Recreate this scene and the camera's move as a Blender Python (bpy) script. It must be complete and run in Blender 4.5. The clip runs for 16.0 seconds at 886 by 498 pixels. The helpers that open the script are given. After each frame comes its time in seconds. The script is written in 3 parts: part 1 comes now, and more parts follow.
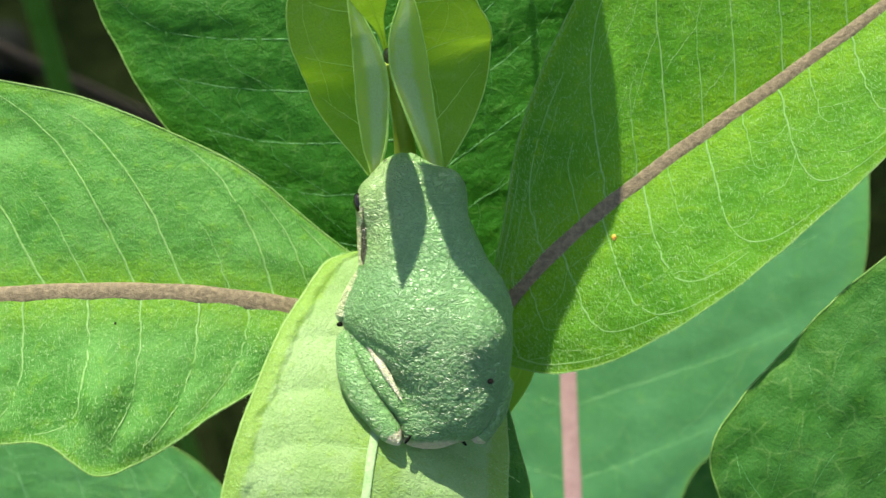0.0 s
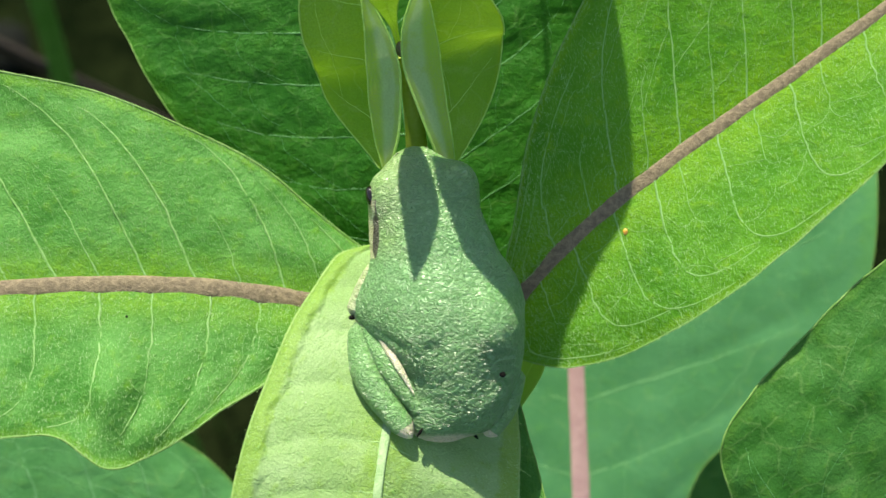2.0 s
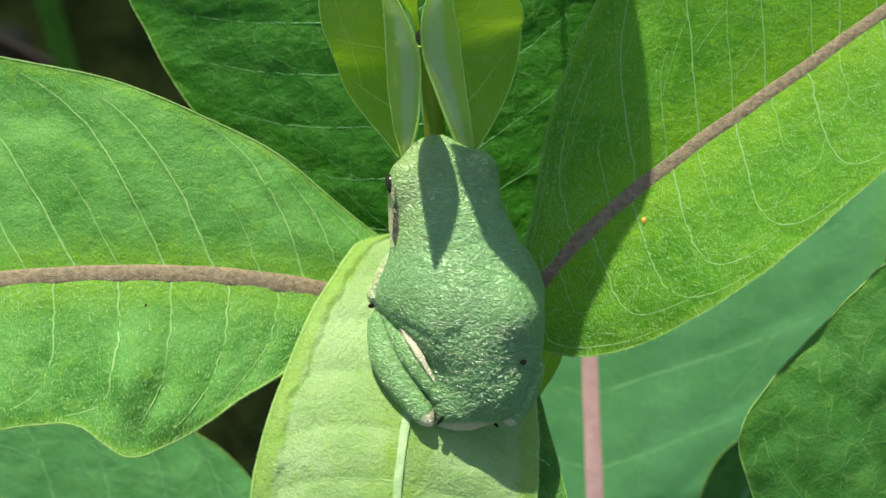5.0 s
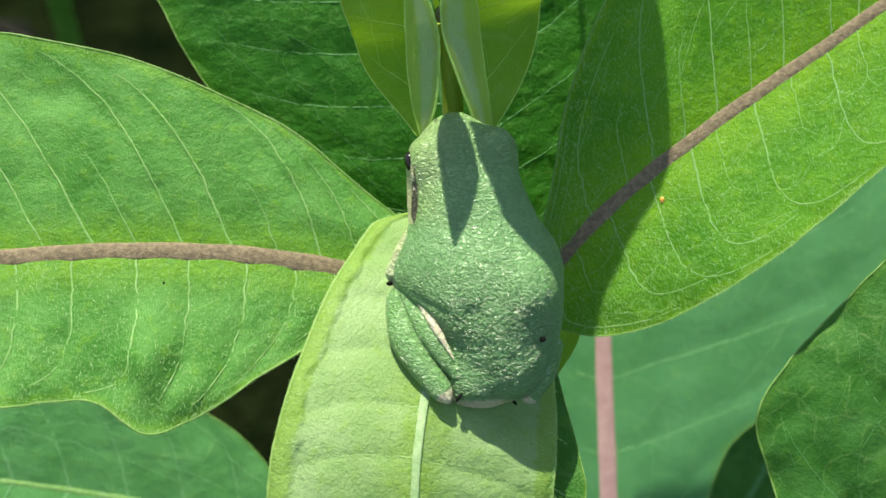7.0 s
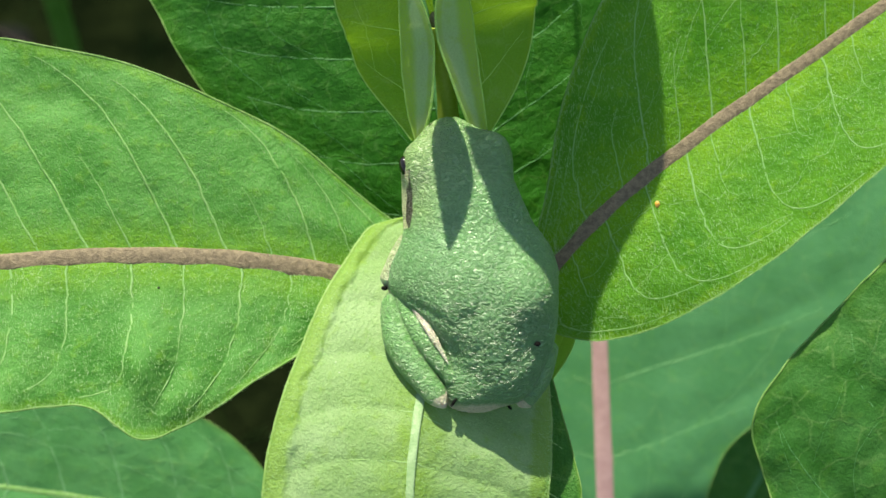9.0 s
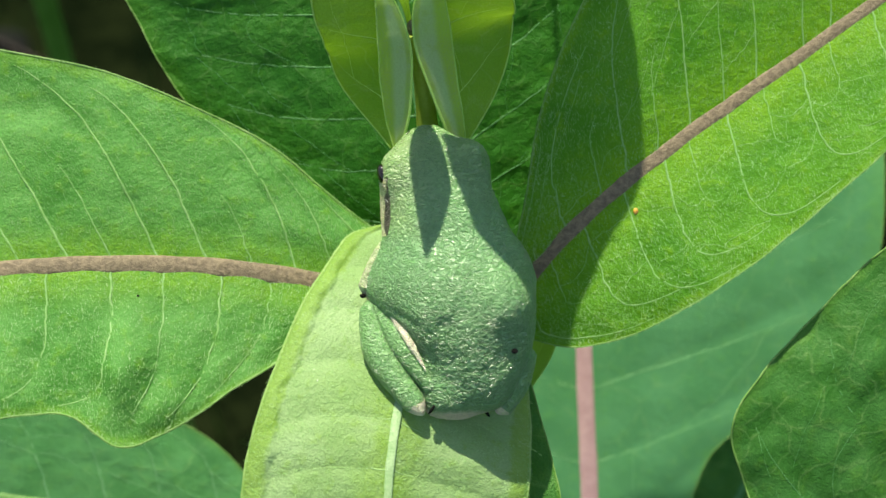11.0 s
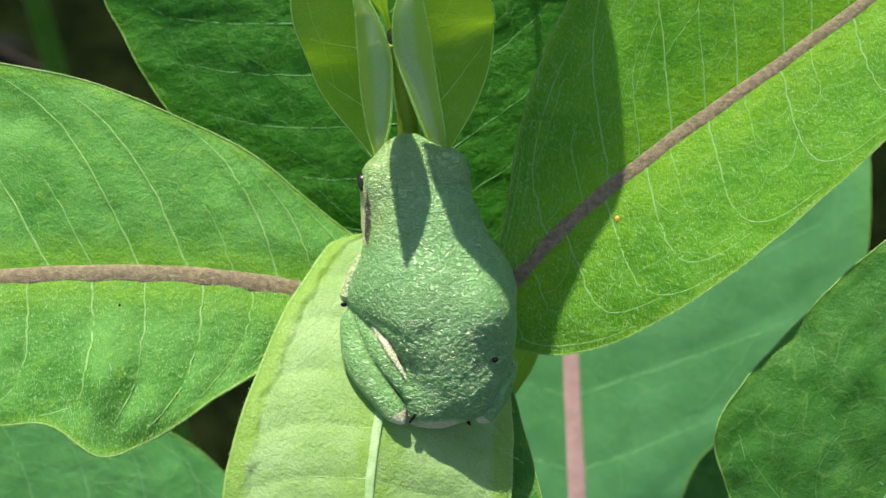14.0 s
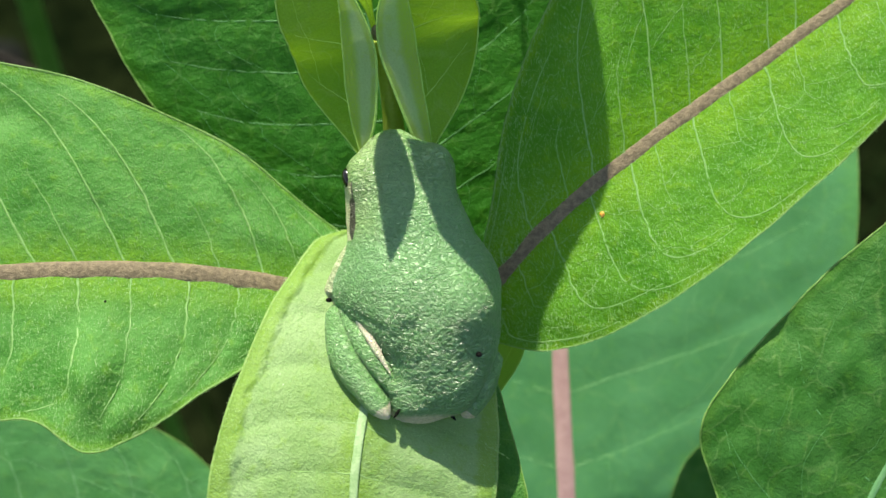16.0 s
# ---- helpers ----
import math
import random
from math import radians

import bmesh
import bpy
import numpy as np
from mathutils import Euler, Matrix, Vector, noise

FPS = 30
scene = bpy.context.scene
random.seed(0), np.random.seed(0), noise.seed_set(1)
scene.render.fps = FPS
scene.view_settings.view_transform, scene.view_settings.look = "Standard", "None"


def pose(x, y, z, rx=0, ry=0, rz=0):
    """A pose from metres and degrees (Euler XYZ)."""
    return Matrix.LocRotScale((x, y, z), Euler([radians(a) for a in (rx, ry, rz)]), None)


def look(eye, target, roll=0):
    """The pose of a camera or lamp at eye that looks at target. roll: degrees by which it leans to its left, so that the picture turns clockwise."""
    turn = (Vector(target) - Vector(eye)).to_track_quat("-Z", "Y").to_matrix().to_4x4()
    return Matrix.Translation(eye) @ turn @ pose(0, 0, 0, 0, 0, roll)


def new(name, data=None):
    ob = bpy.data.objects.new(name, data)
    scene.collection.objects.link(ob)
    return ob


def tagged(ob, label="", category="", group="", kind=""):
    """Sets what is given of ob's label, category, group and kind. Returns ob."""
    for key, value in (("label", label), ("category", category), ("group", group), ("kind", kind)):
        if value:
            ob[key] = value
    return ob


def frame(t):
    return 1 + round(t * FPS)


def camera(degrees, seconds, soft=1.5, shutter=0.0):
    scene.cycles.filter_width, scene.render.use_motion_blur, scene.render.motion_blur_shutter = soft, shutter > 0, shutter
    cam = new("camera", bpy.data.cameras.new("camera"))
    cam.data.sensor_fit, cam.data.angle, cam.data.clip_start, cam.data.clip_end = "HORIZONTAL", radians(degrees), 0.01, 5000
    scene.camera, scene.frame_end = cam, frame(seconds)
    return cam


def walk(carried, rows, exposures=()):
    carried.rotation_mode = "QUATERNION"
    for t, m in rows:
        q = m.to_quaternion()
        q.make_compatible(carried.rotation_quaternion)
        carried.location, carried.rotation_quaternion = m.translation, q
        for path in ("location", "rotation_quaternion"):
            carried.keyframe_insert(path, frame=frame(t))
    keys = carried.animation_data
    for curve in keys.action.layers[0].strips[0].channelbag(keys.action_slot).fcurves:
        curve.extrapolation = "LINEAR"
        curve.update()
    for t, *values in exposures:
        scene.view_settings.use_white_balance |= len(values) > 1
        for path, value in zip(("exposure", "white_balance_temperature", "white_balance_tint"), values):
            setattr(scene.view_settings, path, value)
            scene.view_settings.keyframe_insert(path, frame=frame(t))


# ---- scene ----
cam = camera(44.0, 16.0, soft=1.5)
cam.data.dof.use_dof, cam.data.dof.focus_distance, cam.data.dof.aperture_fstop = True, 0.140, 20.0   # a close-up: the far leaves are soft
EYE, TILT, REACH = 0.95, -50.0, 0.134
VIEW = pose(0, 0, EYE, 90 + TILT, 0, 0)          # the first eye
PLANT = VIEW @ Matrix.Translation((0, 0, -REACH))  # plant frame: x right, y up the slope, z towards the eye
ROWS = [  # seconds, millimetres x y z, degrees rx ry rz
    (0.0, 0.00, 0.00, -0.00, 0.000, 0.000, 0.000),
    (0.5, -0.23, 0.23, 0.01, -0.012, 0.037, 0.095),
    (1.0, -0.57, -0.06, -0.02, -0.015, 0.016, 0.046),
    (1.5, -0.81, -0.27, -0.03, -0.060, 0.101, 0.102),
    (2.0, -1.51, -0.97, 0.03, 0.060, -0.002, 0.106),
    (2.5, -2.06, -1.13, 0.00, 0.086, -0.124, 0.025),
    (3.0, -2.31, -0.90, -0.05, -0.010, -0.075, 0.019),
    (3.5, -2.64, -2.43, -0.01, 0.364, -0.062, 0.050),
    (4.0, -2.67, -2.59, -0.02, 0.295, -0.005, 0.090),
    (6.5, -6.39, -4.85, -0.06, 0.218, -0.069, 0.093),
    (7.0, -6.09, -5.64, -0.16, 0.216, 0.096, 0.231),
    (7.5, -5.86, -5.36, -0.11, 0.368, 0.171, 0.216),
    (8.0, -6.70, -4.72, -0.29, 0.387, -0.021, 0.193),
    (8.5, -6.08, -4.90, -0.09, 0.379, -0.019, 0.091),
    (9.0, -5.49, -5.64, -0.16, 0.454, 0.077, 0.184),
    (11.5, -2.70, -4.82, 0.25, 0.602, -0.043, -0.032),
    (12.0, -2.51, -5.00, 0.09, 0.732, -0.060, -0.082),
    (12.5, -1.76, -5.39, 0.21, 0.810, 0.021, -0.077),
    (13.0, -1.64, -4.58, 0.11, 0.648, -0.039, -0.102),
    (13.5, -0.98, -4.40, 0.31, 0.698, 0.005, -0.143),
    (14.0, -0.50, -4.24, 0.24, 0.715, -0.001, -0.144),
    (14.5, -0.52, -4.02, 0.27, 0.655, -0.008, -0.093),
    (15.0, 0.52, -4.30, 0.24, 0.774, -0.012, -0.156),
    (15.5, 0.64, -4.44, 0.48, 0.777, -0.066, -0.186),
    (16.0, 1.33, -5.50, 0.49, 0.989, -0.041, -0.252),
]
walk(cam, [(t, VIEW @ pose(x / 1000, y / 1000, z / 1000, rx, ry, rz)) for t, x, y, z, rx, ry, rz in ROWS],
     exposures=[(0.0, 1.02, 7300, 6), (3.0, 0.88, 7300, 6), (7.0, 0.82, 7300, 6), (9.0, 0.80, 7300, 6), (12.5, 0.83, 7300, 6), (16.0, 0.86, 7300, 6)])

# ---- light ----
SUN_ELEVATION, SUN_AZIMUTH = radians(65.0), radians(-21.5)   # azimuth from +y towards +x
sun_way = Vector((math.sin(SUN_AZIMUTH) * math.cos(SUN_ELEVATION), math.cos(SUN_AZIMUTH) * math.cos(SUN_ELEVATION), math.sin(SUN_ELEVATION)))
sun = new("sun", bpy.data.lights.new("sun", "SUN"))
sun.data.energy, sun.data.angle, sun.data.color = 4.9, radians(0.6), (1.0, 0.96, 0.88)
sun.matrix_world = look(sun_way * 3, (0, 0, 0))
world = bpy.data.worlds.new("sky")
scene.world = world
world.use_nodes = True
sky = world.node_tree.nodes.new("ShaderNodeTexSky")
sky.sky_type, sky.sun_disc = "NISHITA", False
sky.sun_elevation, sky.sun_rotation = SUN_ELEVATION, SUN_AZIMUTH
world.node_tree.links.new(sky.outputs[0], world.node_tree.nodes["Background"].inputs[0])
world.node_tree.nodes["Background"].inputs[1].default_value = 0.11


# ---- materials ----
def nodes_of(name):
    m = bpy.data.materials.new(name)
    m.use_nodes = True
    t = m.node_tree
    return m, t, t.nodes["Principled BSDF"], t.nodes["Material Output"]


def add(t, kind, **inputs):
    n = t.nodes.new("ShaderNode" + kind)
    for key, value in inputs.items():
        socket = n.inputs[key.replace("_", " ")]
        if isinstance(value, bpy.types.NodeSocket):
            t.links.new(value, socket)
        else:
            socket.default_value = value
    return n


def mix(t, fac, a, b, blend="MIX"):
    n = t.nodes.new("ShaderNodeMix")
    n.data_type, n.blend_type = "RGBA", blend
    for i, v in ((0, fac), (6, a), (7, b)):
        if isinstance(v, bpy.types.NodeSocket):
            t.links.new(v, n.inputs[i])
        else:
            n.inputs[i].default_value = v if i == 0 else (*v, 1)
    return n.outputs[2]


def span(t, value, low, high, to_low=0.0, to_high=1.0):
    n = add(t, "MapRange", Value=value)
    for key, v in (("From Min", low), ("From Max", high), ("To Min", to_low), ("To Max", to_high)):
        n.inputs[key].default_value = v
    n.interpolation_type = "SMOOTHSTEP"
    return n.outputs[0]


def calc(t, op, a, b=0.0):
    n = t.nodes.new("ShaderNodeMath")
    n.operation = op
    for i, v in ((0, a), (1, b)):
        if isinstance(v, bpy.types.NodeSocket):
            t.links.new(v, n.inputs[i])
        else:
            n.inputs[i].default_value = v
    return n.outputs[0]


def leaf_material(name, dark, light, yellow, through_light, gloss=0.5, net=0.35, hair=0.5, rib_glow=0.6, relief=0.5, net_scale=3.2, rim_from=0.95, rim_tint=0.5, wide=1.3, blotch=0.9, flecks=0.5, rim_soft=0.03):
    """A leaf: blotched green, yellowish beside the midrib, a net of small veins, short pale hairs; light shines through it. UV in cm."""
    m, t, p, out = nodes_of(name)
    first = add(t, "UVMap")
    first.uv_map = "UVMap"
    uv = first.outputs[0]
    big = add(t, "TexNoise", Vector=uv, Scale=blotch, Detail=3.0, Roughness=0.55).outputs[0]
    mid = add(t, "TexNoise", Vector=uv, Scale=5.0, Detail=4.0, Roughness=0.6).outputs[0]
    fine = add(t, "TexNoise", Vector=uv, Scale=38.0, Detail=3.0, Roughness=0.6).outputs[0]
    colour = mix(t, span(t, big, 0.3, 0.7), dark, light)
    colour = mix(t, span(t, mid, 0.52, 0.72, 0.0, flecks), colour, yellow)
    parts = add(t, "SeparateXYZ", Vector=uv)
    beside = span(t, calc(t, "ABSOLUTE", parts.outputs[1]), 0.05, wide, rib_glow, 0.0)
    colour = mix(t, calc(t, "MULTIPLY", beside, span(t, mid, 0.25, 0.6, 0.3, 1.0)), colour, yellow)
    rel = add(t, "UVMap")
    rel.uv_map = "Rel"
    across = add(t, "SeparateXYZ", Vector=rel.outputs[0]).outputs[1]
    wobble = calc(t, "ADD", across, calc(t, "MULTIPLY", calc(t, "SUBTRACT", mid, 0.5), 0.12))
    colour = mix(t, span(t, wobble, rim_from - rim_soft, rim_from + rim_soft, 0.0, rim_tint), colour, yellow)
    # net of small veins
    bent = add(t, "TexNoise", Vector=uv, Scale=2.2, Detail=2.0)
    shift = t.nodes.new("ShaderNodeVectorMath")
    shift.operation = "MULTIPLY_ADD"
    t.links.new(bent.outputs[1], shift.inputs[0])
    shift.inputs[1].default_value = (0.35, 0.35, 0)
    t.links.new(uv, shift.inputs[2])
    cells = add(t, "TexVoronoi", Vector=shift.outputs[0], Scale=net_scale)
    cells.feature = "DISTANCE_TO_EDGE"
    small = add(t, "TexVoronoi", Vector=shift.outputs[0], Scale=net_scale * 3.4)
    small.feature = "DISTANCE_TO_EDGE"
    line = span(t, cells.outputs[0], 0.0, 0.035, 1.0, 0.0)
    thin = span(t, small.outputs[0], 0.0, 0.06, 0.22, 0.0)
    lines = calc(t, "MULTIPLY", calc(t, "MAXIMUM", line, thin), span(t, mid, 0.35, 0.6, 0.15, 1.0))
    pale = tuple(min(1.0, 0.55 * c + k) for c, k in zip(light, (0.16, 0.24, 0.09)))
    colour = mix(t, calc(t, "MULTIPLY", lines, net), colour, pale)
    # hairs: short strokes catching the light
    stretched = add(t, "Mapping", Vector=uv)
    stretched.inputs["Scale"].default_value = (60.0, 22.0, 1.0)
    stretched.inputs["Rotation"].default_value = (0, 0, 0.5)
    strokes = add(t, "TexNoise", Vector=stretched.outputs[0], Scale=1.0, Detail=1.0, Distortion=1.2).outputs[0]
    strokes = calc(t, "MULTIPLY", span(t, strokes, 0.58, 0.72), span(t, big, 0.3, 0.65, 0.25, 1.0))
    colour = mix(t, calc(t, "MULTIPLY", strokes, min(1.0, hair * 0.75)), colour, pale)
    colour = mix(t, span(t, fine, 0.40, 0.68, 0.0, 0.4), colour, tuple(0.75 * c for c in dark))
    grit = add(t, "TexNoise", Vector=uv, Scale=16.0, Detail=3.0, Roughness=0.6, Distortion=0.6).outputs[0]
    height = calc(t, "ADD", calc(t, "ADD", calc(t, "MULTIPLY", fine, 0.26), calc(t, "MULTIPLY", grit, 0.55)), calc(t, "ADD", calc(t, "MULTIPLY", mid, 0.9), calc(t, "MULTIPLY", lines, 0.05)))
    height = calc(t, "ADD", height, calc(t, "MULTIPLY", strokes, 0.25 * hair))
    bump = add(t, "Bump", Strength=relief, Distance=0.0009, Height=height)
    t.links.new(colour, p.inputs["Base Color"])
    t.links.new(bump.outputs[0], p.inputs["Normal"])
    p.inputs["Roughness"].default_value = gloss
    p.inputs["Specular IOR Level"].default_value = 0.2
    glow = add(t, "BsdfTranslucent", Color=mix(t, 0.55, colour, yellow), Normal=bump.outputs[0])
    both = add(t, "MixShader", Fac=through_light)
    t.links.new(p.outputs[0], both.inputs[1])
    t.links.new(glow.outputs[0], both.inputs[2])
    t.links.new(both.outputs[0], out.inputs[0])
    return m


def plain_material(name, a, b, scale=900.0, rough=0.5, relief=0.3, shine=0.4, through_light=0.0, depth=0.0004):
    """Two tones broken up by noise at two scales, in object metres."""
    m, t, p, out = nodes_of(name)
    at = add(t, "TexCoord").outputs["Object"]
    n1 = add(t, "TexNoise", Vector=at, Scale=scale, Detail=4.0, Roughness=0.6).outputs[0]
    n2 = add(t, "TexNoise", Vector=at, Scale=scale * 5.3, Detail=3.0).outputs[0]
    colour = mix(t, span(t, calc(t, "ADD", calc(t, "MULTIPLY", n1, 0.65), calc(t, "MULTIPLY", n2, 0.35)), 0.36, 0.64), a, b)
    bump = add(t, "Bump", Strength=relief, Distance=depth, Height=calc(t, "ADD", n1, calc(t, "MULTIPLY", n2, 0.5)))
    t.links.new(colour, p.inputs["Base Color"])
    t.links.new(bump.outputs[0], p.inputs["Normal"])
    p.inputs["Roughness"].default_value = rough
    p.inputs["Specular IOR Level"].default_value = shine
    if through_light:
        glow = add(t, "BsdfTranslucent", Color=colour)
        both = add(t, "MixShader", Fac=through_light)
        t.links.new(p.outputs[0], both.inputs[1])
        t.links.new(glow.outputs[0], both.inputs[2])
        t.links.new(both.outputs[0], out.inputs[0])
    return m


def skin_material(name):
    """Frog skin: fine wrinkled grains with a moist gloss; the pigment comes from the colour attribute, the shade in the
    creases is painted over it.
    """
    m, t, p, out = nodes_of(name)
    at = add(t, "TexCoord").outputs["Object"]
    pigment = add(t, "VertexColor")
    pigment.layer_name = "pigment"
    long = add(t, "Mapping", Vector=at)
    long.inputs["Scale"].default_value = (0.6, 1.0, 1.0)
    worms = add(t, "TexNoise", Vector=long.outputs[0], Scale=1700.0, Detail=2.0, Roughness=0.5, Distortion=0.9).outputs[0]
    crease = span(t, calc(t, "ABSOLUTE", calc(t, "SUBTRACT", worms, 0.5)), 0.0, 0.13)
    wrinkle = add(t, "TexNoise", Vector=long.outputs[0], Scale=2700.0, Detail=2.0, Roughness=0.6, Distortion=0.8).outputs[0]
    blotch = add(t, "TexNoise", Vector=at, Scale=160.0, Detail=3.0).outputs[0]
    colour = mix(t, span(t, blotch, 0.35, 0.68, 0.0, 1.0), pigment.outputs[0], (1.12, 1.07, 1.15), "MULTIPLY")
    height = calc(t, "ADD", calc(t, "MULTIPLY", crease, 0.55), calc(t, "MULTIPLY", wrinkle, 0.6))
    # painted shade: the low creases of the bump get a darker colour
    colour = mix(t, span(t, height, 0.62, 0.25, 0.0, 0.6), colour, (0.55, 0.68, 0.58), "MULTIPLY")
    bump = add(t, "Bump", Strength=1.0, Distance=0.00033, Height=height)
    t.links.new(colour, p.inputs["Base Color"])
    t.links.new(bump.outputs[0], p.inputs["Normal"])
    p.inputs["Roughness"].default_value = 0.31
    p.inputs["Specular IOR Level"].default_value = 0.8
    p.inputs["Subsurface Weight"].default_value = 0.5
    p.inputs["Subsurface Radius"].default_value = (0.0012, 0.0018, 0.0011)
    p.inputs["Subsurface Scale"].default_value = 1.0
    return m


LEAF_SUNNY = leaf_material("leaf_sunny", (0.060, 0.25, 0.036), (0.120, 0.36, 0.076), (0.18, 0.40, 0.02), 0.34, net=0.35, hair=1.0, relief=0.44, rib_glow=0.95, wide=0.7)
LEAF_RIGHT = leaf_material("leaf_yellowish", (0.056, 0.240, 0.010), (0.118, 0.36, 0.022), (0.20, 0.43, 0.012), 0.36, hair=0.9, net=0.25, relief=0.46, flecks=0.7, rib_glow=0.85, wide=0.9)
# green darkened to stand for the weak light on the leaf behind the shoot
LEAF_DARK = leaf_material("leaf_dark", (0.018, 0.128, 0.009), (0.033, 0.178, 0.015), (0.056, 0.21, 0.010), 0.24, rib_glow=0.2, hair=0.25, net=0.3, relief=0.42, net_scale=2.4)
LEAF_PALE = leaf_material("leaf_pale", (0.25, 0.43, 0.14), (0.37, 0.55, 0.26), (0.22, 0.40, 0.04), 0.34, net=0.25, hair=0.7, rib_glow=0.8, relief=0.46, rim_from=0.85, rim_tint=0.75, wide=0.6)
LEAF_TENDER = leaf_material("leaf_tender", (0.24, 0.46, 0.05), (0.30, 0.54, 0.09), (0.30, 0.50, 0.06), 0.6, net=0.1, hair=0.1, relief=0.15)
LEAF_YOUNG = leaf_material("leaf_young", (0.17, 0.38, 0.02), (0.24, 0.46, 0.04), (0.24, 0.42, 0.02), 0.24, net=0.45, hair=0.5, rib_glow=0.2, relief=0.3, gloss=0.35, net_scale=2.0)
LEAF_BACK = leaf_material("leaf_underside", (0.62, 0.82, 0.42), (0.72, 0.88, 0.50), (0.55, 0.77, 0.10), 0.6, net=0.1, hair=0.1, rib_glow=0.75, relief=0.10, gloss=0.42, rim_from=0.60, rim_tint=0.9, wide=0.09, rim_soft=0.12)
LEAF_FAR = leaf_material("leaf_bluish", (0.072, 0.255, 0.100), (0.098, 0.310, 0.135), (0.110, 0.33, 0.090), 0.28, net=0.25, hair=0.05, rib_glow=0.15, relief=0.2, net_scale=1.2)
LEAF_LOW = leaf_material("leaf_low", (0.082, 0.29, 0.085), (0.12, 0.36, 0.125), (0.13, 0.35, 0.08), 0.28, net=0.35, hair=0.1, rib_glow=0.15, relief=0.35, blotch=1.6, net_scale=1.4)
# shaded copy of the leaf green: the shade is in its darker colour
LEAF_SHADE = leaf_material("leaf_shaded_green", (0.03, 0.145, 0.018), (0.062, 0.215, 0.042), (0.10, 0.26, 0.03), 0.26, net=0.3, hair=0.15, rib_glow=0.2, relief=0.6, blotch=2.0, net_scale=1.8)
LEAF_THICK = leaf_material("leaf_thick", (0.024, 0.135, 0.018), (0.041, 0.185, 0.028), (0.07, 0.22, 0.02), 0.07, rib_glow=0.2, hair=0.4, net=0.2, relief=0.3, net_scale=1.8)
LEAF_DEEP = leaf_material("leaf_mid_green", (0.026, 0.13, 0.015), (0.058, 0.205, 0.042), (0.09, 0.24, 0.03), 0.3, net=0.4, hair=0.2, rib_glow=0.2, relief=0.4, blotch=2.0, net_scale=1.8)
HAIR = plain_material("hair_pale", (0.22, 0.48, 0.12), (0.42, 0.64, 0.28), 400.0, 0.35, 0.0, 0.5, through_light=0.35)
RIB_PURPLE = plain_material("rib_purple", (0.125, 0.098, 0.058), (0.245, 0.195, 0.115), 1300.0, 0.6, 0.6)
RIB_PINK = plain_material("rib_pink", (0.35, 0.215, 0.22), (0.44, 0.29, 0.285), 300.0, 0.5, 0.2)
RIB_PALE = plain_material("rib_pale", (0.20, 0.34, 0.14), (0.30, 0.44, 0.22), 700.0, 0.5, 0.4)
VEIN_YOUNG = plain_material("vein_young", (0.34, 0.60, 0.10), (0.42, 0.66, 0.16), 1500.0, 0.5, 0.2, through_light=0.1)
VEIN_PALE = plain_material("vein_pale", (0.20, 0.44, 0.10), (0.31, 0.54, 0.20), 1500.0, 0.5, 0.2, through_light=0.3)
VEIN_FAR = plain_material("vein_far", (0.14, 0.37, 0.14), (0.19, 0.43, 0.18), 300.0, 0.5, 0.1, through_light=0.25)
VEIN_DIM = plain_material("vein_dim", (0.07, 0.25, 0.07), (0.12, 0.32, 0.11), 1500.0, 0.5, 0.2, through_light=0.2)
EDGE_THICK = plain_material("edge_thick", (0.25, 0.44, 0.09), (0.37, 0.54, 0.19), 1000.0, 0.55, 0.5, through_light=0.3)
VEIN_LIGHT = plain_material("vein_light", (0.27, 0.48, 0.14), (0.35, 0.56, 0.22), 1500.0, 0.5, 0.2, through_light=0.3)
VEIN_TENDER = plain_material("vein_tender", (0.38, 0.61, 0.08), (0.42, 0.65, 0.11), 1500.0, 0.5, 0.1, through_light=0.4)
EDGE_PALE = plain_material("edge_pale", (0.13, 0.32, 0.05), (0.25, 0.41, 0.12), 1200.0, 0.5, 0.3, through_light=0.3)
STEM_GREEN = plain_material("stem_green", (0.32, 0.44, 0.06), (0.40, 0.52, 0.10), 300.0, 0.5, 0.3, through_light=0.4)
STALK = plain_material("stalk_green", (0.06, 0.17, 0.02), (0.09, 0.22, 0.035), 60.0, 0.6, 0.1, 0.1)
STEM_DRY = plain_material("stem_dry", (0.03, 0.02, 0.014), (0.055, 0.038, 0.028), 120.0, 0.8, 0.5)
SKIN = skin_material("frog_skin")
EYE_DARK = plain_material("eye_dark", (0.006, 0.005, 0.004), (0.012, 0.009, 0.006), 900.0, 0.12, 0.0, 0.6)
SPECK_DARK = plain_material("speck_dark", (0.002, 0.002, 0.002), (0.006, 0.006, 0.004), 900.0, 0.8, 0.1, 0.1)
SPECK_WHITE = plain_material("speck_white", (0.45, 0.52, 0.38), (0.62, 0.66, 0.55), 900.0, 0.6, 0.1)
EGG_AMBER = plain_material("egg_amber", (0.55, 0.28, 0.04), (0.65, 0.36, 0.07), 900.0, 0.3, 0.1)
# soil, stone and grass: deep shade between the plants is in these near-black colours
SOIL_SHADED = plain_material("soil", (0.002, 0.004, 0.0015), (0.008, 0.012, 0.004), 14.0, 1.0, 0.8, 0.0, depth=0.02)
STONE_SHADED = plain_material("stone_shaded", (0.004, 0.005, 0.004), (0.009, 0.011, 0.008), 40.0, 0.95, 0.5, 0.1)
GRASS_SHADED = plain_material("grass_shaded", (0.010, 0.028, 0.005), (0.018, 0.046, 0.008), 60.0, 0.6, 0.1, 0.1, through_light=0.2)
BUD_BROWN = plain_material("bud_brown", (0.12, 0.10, 0.05), (0.22, 0.20, 0.10), 1500.0, 0.6, 0.3)

